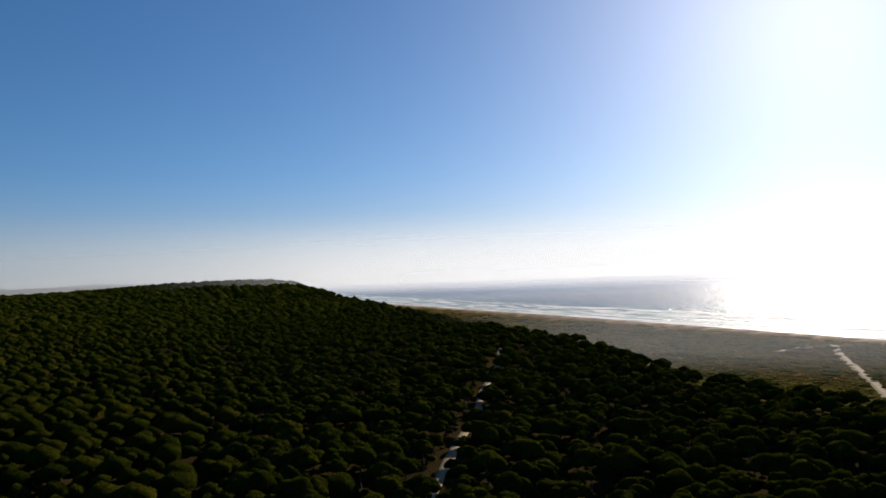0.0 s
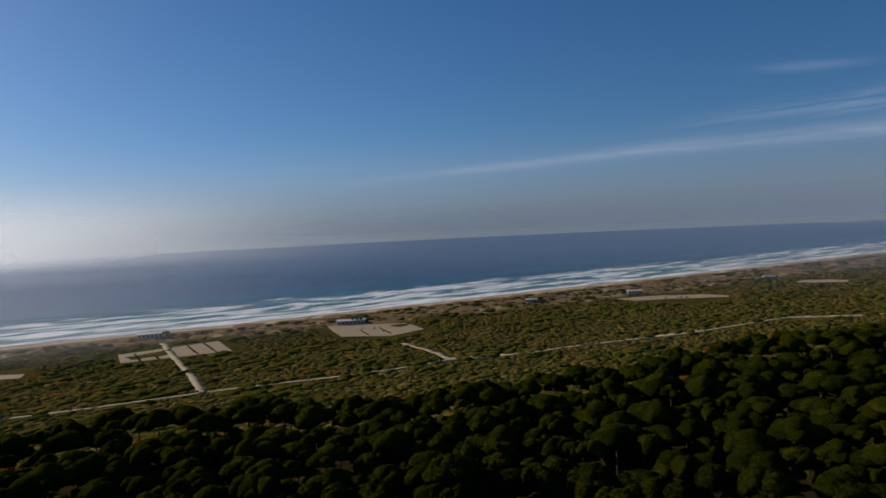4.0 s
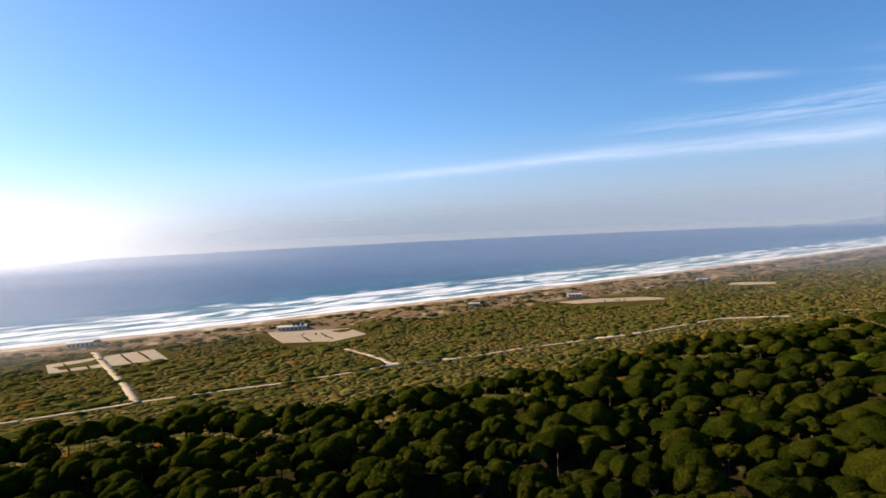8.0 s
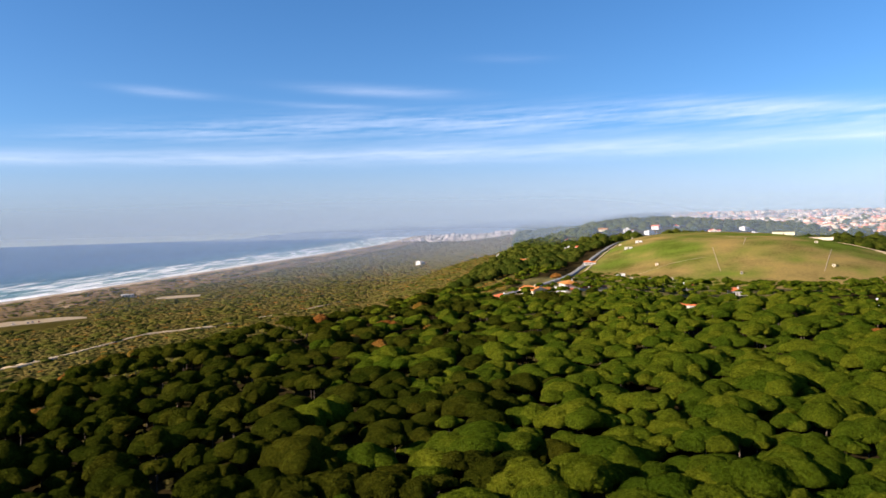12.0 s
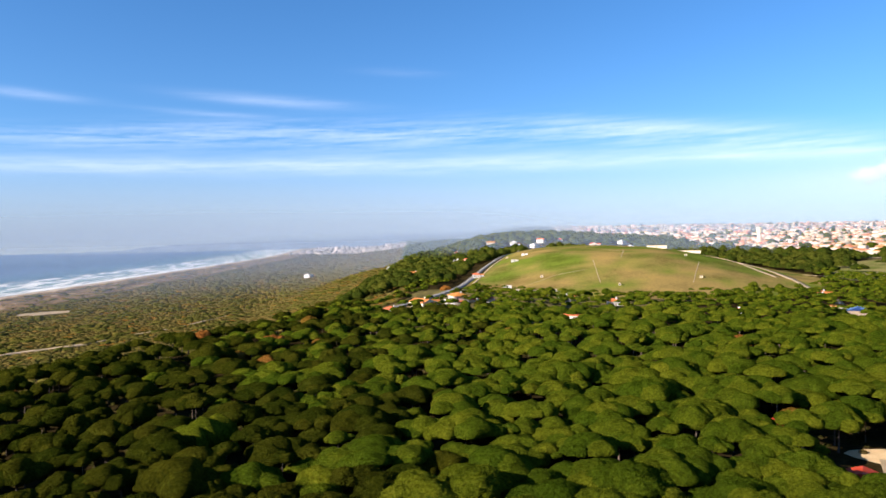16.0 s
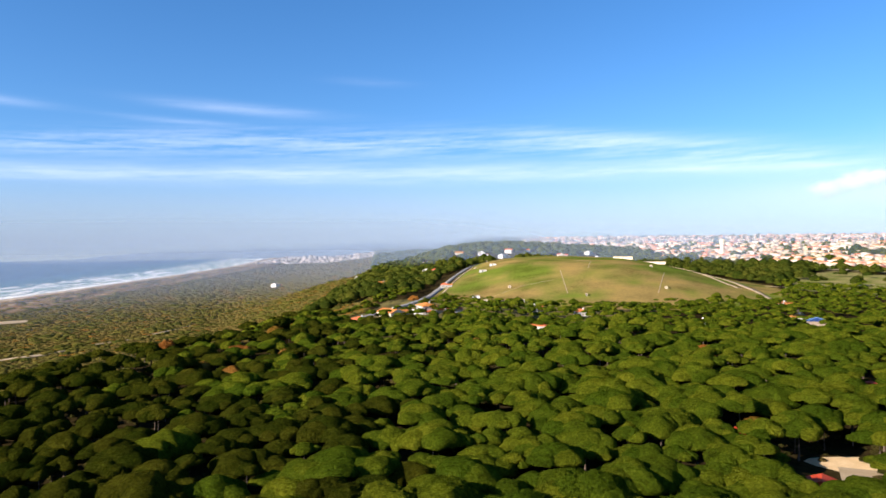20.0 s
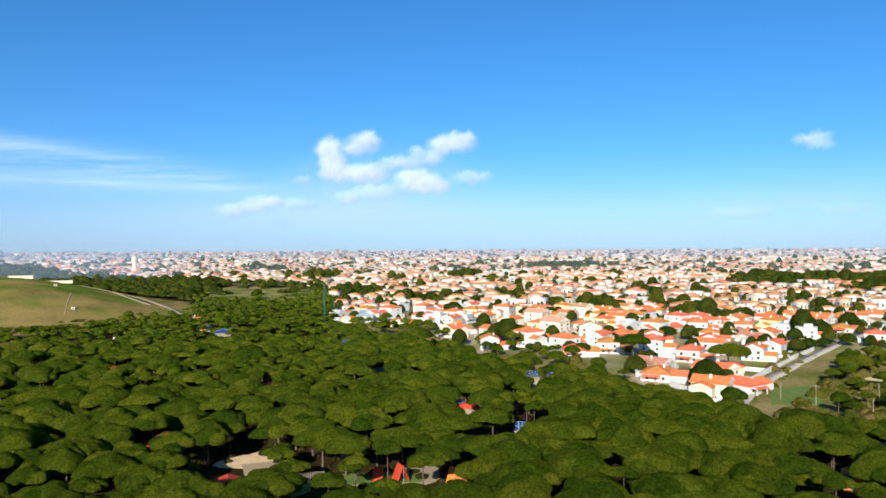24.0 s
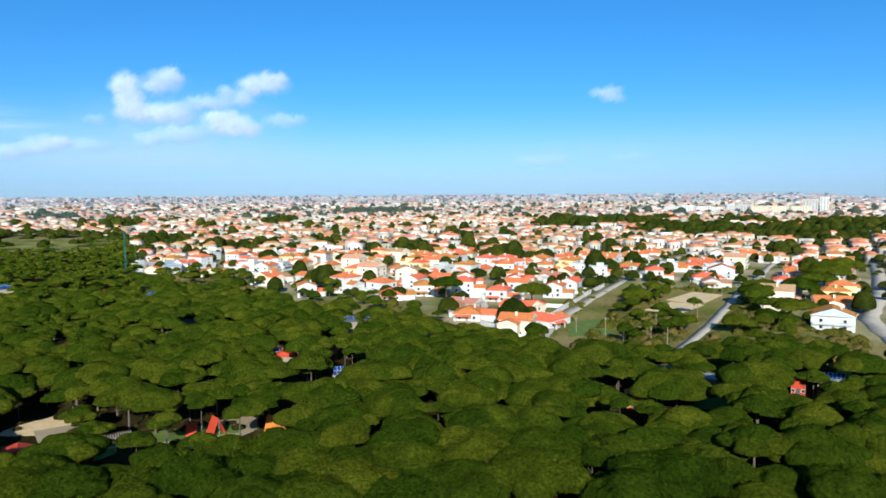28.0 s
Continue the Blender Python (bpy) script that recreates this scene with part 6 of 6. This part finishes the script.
cabin(131, 161, 5, 4, 5.0, M_DARKROOF, "dark-roofed cabin deep in the pines", -39)
cabin(88, 194, 6, 5, 4.4, M_REDROOF, "yellow cabin with an orange-red roof", -24, None, M_CREAM)
cabin(81, 192, 8, 5, 3.0, M_DARKROOF, "low dark-roofed shed beside a cabin", -22, None, None, False)
cabin(90, 157, 6, 5, 2.8, M_REDROOF, "pink-walled hut beside a sandy clearing", -30, None, M_CREAM)
cabin(160, 248, 5, 4, 5.0, M_REDROOF, "small red-roofed hut among pines", -33)
cabin(150, 236, 8, 5, 4.5, M_DARKROOF, "grey-roofed shed among pines", -33, None, None, False)
patch("pavement", [(100, 166), (111, 162), (117, 170), (105, 176)], M_TRACK, "sandy clearing in the pine camp", 0.12)
patch("pavement", [(97, 150), (108, 146), (112, 160), (99, 165)], M_GRASS, "sunlit grass in the pine camp", 0.12)
patch("pavement", [(113, 140), (128, 128), (133, 136), (118, 148)], M_GRASS, "sunlit grass beside tents", 0.12)
patch("pavement", [(148, 92), (156, 88), (160, 98), (152, 101)], M_GRASS, "small grassy gap between pines", 0.12)


def tent(x, y, w, l, h, mat, label, turn):
    """A ridge tent with an open front, poles and guy pegs."""
    t = tagged(new("tent"), label, "tent", "tents in the camp")
    t.matrix_basis = pose(x, y, float(ground_z(x, y)), 0, 0, turn)
    bm = bmesh.new()
    for s in (-1, 1):
        a = [(s * w / 2, -l / 2, 0), (s * w / 2, l / 2, 0), (0, l / 2, h), (0, -l / 2, h)]
        q = [bm.verts.new(p) for p in a] + [bm.verts.new((p[0] * 0.97, p[1], p[2] - 0.04)) for p in a]
        for f in ((0, 1, 2, 3), (7, 6, 5, 4), (0, 4, 5, 1), (1, 5, 6, 2), (3, 2, 6, 7), (0, 3, 7, 4)):
            bm.faces.new([q[k] for k in f])
    bmesh.ops.recalc_face_normals(bm, faces=bm.faces)
    part("canvas", bm, mat, t)
    for s in (-1, 1):
        part("pole", cube_mesh("pole", -0.04, 0.04, -0.04, 0.04, -0.2, h - 0.05, M_METAL), None, t).location = (0, s * (l / 2 - 0.1), 0)
        part("peg", cube_mesh("peg", -0.05, 0.05, -0.05, 0.05, -0.2, 0.15, M_METAL), None, t).location = (s * (w / 2 + 0.5), -l / 2, 0)


tent(125, 133, 3.6, 4.0, 4.2, M_REDROOF, "red canvas tent with white trim", -20)
tent(121, 137, 2.4, 2.6, 3.2, M_REDROOF, "small red tent in the grass", 30)
tent(132, 120, 3.8, 4.4, 4.6, M_ORANGE, "orange canvas tent beneath pines", 10)


def pergola(x, y, turn):
    t = tagged(new("pergola"), "timber pergola with thatched slat roof and white rail", "pergola")
    t.matrix_basis = pose(x, y, float(ground_z(x, y)), 0, 0, turn)
    for sx in (-3, 0, 3):
        for sy in (-1.6, 1.6):
            part("post", cube_mesh("post", sx - 0.1, sx + 0.1, sy - 0.1, sy + 0.1, -0.4, 2.6, M_PLANK), None, t)
    for k in range(13):
        part("slat", cube_mesh("slat", -3.4 + k * 0.55, -3.0 + k * 0.55, -2.1, 2.1, 2.6, 2.72, M_PLANK), None, t)
    part("rail", cube_mesh("rail", -3.4, 3.4, -3.2, -3.1, 0.8, 0.95, M_WALL), None, t, "white painted rail")
    for sx in (-3.3, 0, 3.3):
        part("rail_post", cube_mesh("rail_post", sx - 0.06, sx + 0.06, -3.21, -3.09, -0.3, 0.8, M_WALL), None, t)


pergola(107, 147, -36)
for x, y, rx, ry, mat, lab in ((186, 165, 16, 9, M_TRACK, "sandy floor of a camp clearing"), (125, 133, 14, 9, M_TRACK, "sandy floor of a camp clearing"), (109, 178, 9, 8, M_DIRT, "sandy floor of the main camp clearing"), (100, 150, 8, 9, M_GRASS, "grassy floor of a camp clearing"),
                               (224, 251, 12, 8, M_TRACK, "sandy floor of a camp clearing"), (216, 28, 12, 8, M_GRASS, "grassy floor of a camp clearing"), (160, 248, 10, 7, M_TRACK, "sandy track under the pines")):
    ring = [(x + rx * math.cos(a) * (1 + 0.2 * math.sin(3 * a)), y + ry * math.sin(a) * (1 + 0.2 * math.cos(2 * a))) for a in (k * math.pi / 8 for k in range(16))]
    patch("pavement", ring, mat, lab, 0.06)

# ---- beach restaurants, car park rows, dunes ----


def beach_bar(x, y, w, l, turn, label, tower=True):
    t = tagged(new("beach_restaurant"), label, "restaurant", "beach restaurants")
    t.matrix_basis = pose(x, y, float(ground_z(x, y)), 0, 0, turn)
    part("wall", cube_mesh("wall", -w / 2, w / 2, -l / 2, l / 2, -1.5, 3.6, M_BOARD), None, t, "grey boarded wall")
    part("roof", cube_mesh("roof", -w / 2 - 0.8, w / 2 + 0.8, -l / 2 - 0.8, l / 2 + 0.8, 3.6, 4.0, M_BOARD), None, t)
    part("deck", cube_mesh("deck", -w / 2 - 4, w / 2 + 4, -l / 2 - 6, -l / 2, -1.2, 0.4, M_PLANK), None, t)
    n = int(w / 4)
    for k in range(n):
        part("window", cube_mesh("window", -0.9, 0.9, -0.06, -0.003, 0.9, 2.6, M_GLASS), None, t).location = (-w / 2 + (k + 0.5) * w / n, -l / 2, 0)
    if tower:
        for k in range(3):
            part("tank", cube_mesh("tank", -1.3, 1.3, -1.3, 1.3, 4.0, 8.0 - k * 0.6, M_DARKROOF), None, t).location = (w * (0.05 + 0.16 * k), 0, 0)
    return t


beach_bar(-712, 318, 30, 12, 62, "grey beach restaurant with dark roof tanks", True)
beach_bar(-785, 124, 24, 10, 80, "low pale beach restaurant beside a sandy road", False)
tree("palm_cluster", "dark trees beside the beach restaurant", "tree", -775, 138, 3.5, 7, 0.9, seed=60)
beach_bar(-660, 700, 18, 8, 50, "small white beach building behind the dunes", False)
beach_bar(-700, 560, 14, 8, 50, "small beach hut on the dune crest", False)
beach_bar(-640, 960, 16, 8, 40, "small white beach building on the dunes", False)
beach_bar(-790, -36, 18, 8, 92, "low beach hut above the sand", False)


def bay_divider(x0, y0, x1, y1):
    """A low hedge strip between two rows of parking bays."""
    ln = math.hypot(x1 - x0, y1 - y0)
    t = tagged(new("parking_hedge"), "low green hedge strip between parking bays", "hedge", "hedges in the car park")
    t.matrix_basis = pose(x0, y0, float(ground_z(x0, y0)) + 0.22, 0, 0, math.degrees(math.atan2(y1 - y0, x1 - x0)))
    part("kerb", cube_mesh("kerb", 0, ln, -0.5, 0.5, -0.4, 0.1, M_TRACK), None, t)
    n = int(ln / 2)
    v = np.stack([(np.arange(n) + 0.5) * ln / n, rng.uniform(-0.3, 0.3, n), np.full(n, 0.15), np.arange(n) * 1.0, np.full(n, 1.3), np.full(n, 0.55), rng.uniform(0.4, 0.7, n)], 1)
    part("hedge", tiled("hedge", [half(*lump(2, 97, 0.4))], np.zeros(n, int), v, M_SCRUB), None, t)


for f in (0.16, 0.33, 0.69, 0.86):
    bay_divider(-699, 82 + 88 * f, -656 + 8 * f, 80 + 87 * f)
for f in (0.35, 0.68):
    bay_divider(-680 + 26 * f, 286 + 60 * f, -636 + 24 * f, 276 + 62 * f)


def car(x, y, turn, mat, label, lift=0.24):
    """A small parked car: body, cabin, glass, wheels with rims, lights."""
    t = tagged(new("parked_car"), label, "car", "parked cars")
    t.matrix_basis = pose(x, y, float(ground_z(x, y)) + lift, 0, 0, turn)
    bm = bmesh.new()
    box(bm, -0.85, 0.85, -2.1, 2.1, 0.3, 0.85)
    bmesh.ops.bevel(bm, geom=list(bm.edges), offset=0.12, segments=1, affect="EDGES")
    part("body", bm, mat, t)
    bm = bmesh.new()
    v = box(bm, -0.75, 0.75, -1.3, 1.5, 0.85, 1.42)
    for k in (4, 5):
        v[k].co.y += 0.5
    for k in (6, 7):
        v[k].co.y -= 0.45
    part("cabin_glass", bm, M_GLASS, t)
    part("roof", cube_mesh("roof", -0.7, 0.7, -0.75, 1.0, 1.42, 1.48, mat), None, t)
    for sx in (-0.8, 0.8):
        for sy in (-1.3, 1.3):
            bm = bmesh.new()
            bmesh.ops.create_cone(bm, segments=12, radius1=0.31, radius2=0.31, depth=0.2, cap_ends=True)
            w = part("wheel", bm, M_DARKROOF, t)
            w.matrix_basis = pose(sx, sy, 0.31, 0, 90, 0)
        part("headlight", cube_mesh("headlight", sx * 0.75 - 0.16, sx * 0.75 + 0.16, -2.13, -2.09, 0.6, 0.75, M_WALL), None, t)


M_CARS = [material("car_paint_%s" % n, [c, tuple(q * 1.15 for q in c)], 0.5, 4, 0.25, 0, spec=0.6) for n, c in (("white", (0.7, 0.7, 0.7)), ("grey", (0.25, 0.26, 0.28)), ("blue", (0.05, 0.09, 0.2)), ("red", (0.35, 0.03, 0.02)))]
CAR_WORDS = ["white parked hatchback", "grey parked saloon car", "dark blue parked car", "dark red parked car"]
for k, (x, y, a) in enumerate([(392, -12, 85), (410, -14, 85), (424, -16, 85), (440, -18, 85), (466, 42, 90), (480, 50, 90), (496, 42, 90), (510, 49, 90), (548, 40, 88),
                               (-590, 700, 20), (-588, 704, 20), (-583, 708, 25), (-600, 690, 15), (-668, 310, 40), (-660, 320, 40), (-770, 140, 80), (-640, 320, 30)]):
    car(x, y, a, M_CARS[k % 4], CAR_WORDS[k % 4] + (" on the street" if x > 0 else " on the sandy car park"))

# ---- the field on the mound ----
ribbon("road", [(-48, 520), (-42, 545), (-20, 620), (2, 700), (28, 828), (60, 960), (104, 1080), (160, 1190)], 8, M_TARMAC, "asphalt road curving up beside the grass mound", 0.35)
ribbon("road", [(-36, 545), (-12, 620), (12, 700), (38, 828), (70, 955)], 2.6, M_TRACK, "bare verge beside the road on the mound", 0.3)
ribbon("road", [(330, 690), (345, 760), (352, 850), (345, 930), (320, 1000)], 7, M_TRACK, "pale track down the flank of the mound", 0.4)
ribbon("road", [(318, 700), (322, 770), (326, 850), (318, 930), (300, 1000)], 4, M_TRACK, "narrow pale path on the grassy mound", 0.4)
for pts in ([(136, 655), (142, 700), (150, 760)], [(216, 640), (236, 690), (256, 740)], [(180, 760), (200, 830), (190, 900)], [(70, 690), (100, 715), (135, 720)]):
    ribbon("road", pts, 0.6, M_TRACK, "worn footpath across the grass mound", 0.1)
ribbon("road", [(250, 440), (300, 560), (330, 690)], 5, M_TRACK, "sandy lane between woods and mound", 0.3)


def low_wall(az, d, w, h, mat, label, category="building"):
    x, y = bearing(az, d)
    t = tagged(new("field_shed"), label, category, "sheds on the mound")
    t.matrix_basis = pose(x, y, float(ground_z(x, y)), 0, 0, -az)
    part("wall", cube_mesh("wall", -w / 2, w / 2, -2.5, 2.5, -1, h, mat), None, t)
    part("roof", cube_mesh("roof", -w / 2 - 0.3, w / 2 + 0.3, -2.8, 2.8, h, h + 0.25, M_TRACK), None, t)
    part("door", cube_mesh("door", -0.6, 0.6, -2.56, -2.503, 0, min(2.0, h * 0.8), M_DARKROOF), None, t)


for az, d, w, h, m, lab in ((16.0, 1010, 26, 3, M_CREAM, "long cream shed on the crest of the mound"), (18.2, 985, 34, 2.5, M_CREAM, "low cream wall shed on the mound crest"),
                            (4.4, 690, 8, 3, M_WALL, "small white shed on the mound"), (5.0, 860, 9, 2.2, M_WALL, "white shed beside the mound road"), (5.8, 900, 8, 2.2, M_WALL, "white shed beside the mound road"),
                            (6.5, 640, 5, 3, M_WALL, "white hut at the foot of the mound"), (7.9, 640, 9, 3, M_WALL, "white hut at the foot of the mound")):
    low_wall(az, d, w, h, m, lab, "shed")

edge_rng = random.Random(14)
for k, (x, y, n, sp) in enumerate([(105, 572, 5, 8), (125, 566, 5, 8), (172, 548, 4, 7), (190, 545, 4, 7), (205, 540, 5, 10), (230, 566, 5, 12), (258, 592, 5, 12), (285, 600, 4, 12), (60, 560, 3, 10), (20, 560, 3, 8), (80, 540, 4, 12), (150, 520, 4, 14)]):
    for q in range(n):
        r = edge_rng.uniform(2.6, 4.6)
        grove_tree(x + edge_rng.uniform(-sp, sp), y + edge_rng.uniform(-sp, sp), r, r * edge_rng.uniform(1.6, 2.3), k + q, "dark pine at the foot of the grass mound")
# Unclear white marks on the mound are filled in as small huts.
for k, (x, y) in enumerate([(71, 926), (94, 1010), (256, 783), (90, 720), (150, 640), (60, 660), (230, 660)]):
    low_wall(math.degrees(math.atan2(x, y)), math.hypot(x, y), (2.6, 1.8, 3)[k % 3], (1.5, 1.9)[k % 2], M_CREAM, "small hut standing in for a white mark on the mound", "shed")

# villas in the woods behind
for k, (az, d) in enumerate(VILLAS):
    x, y = bearing(az, d)
    put_house([5, 3, 11, 6, 5][k % 5] if az > -4 else 5, x, y, float(30 * (k % 4)))

# low walls round the nearer plots
wall_long = cube_mesh("wall_panel", -8, 8, -0.12, 0.12, -0.8, 1.5, M_WALL)
for k in near_houses[:55]:
    t = tagged(new("garden_wall"), "low white wall round a house plot", "wall", "garden walls")
    t.matrix_basis = pose(bx[k], by[k], float(ground_z(bx[k], by[k])), 0, 0, 3)
    for q in range(4):
        if (int(k) + q) % 4 != 3:
            part("wall_panel", wall_long, None, t).matrix_basis = pose(0, 0, 0, 0, 0, 90 * q) @ pose(0, -9.6, 0)
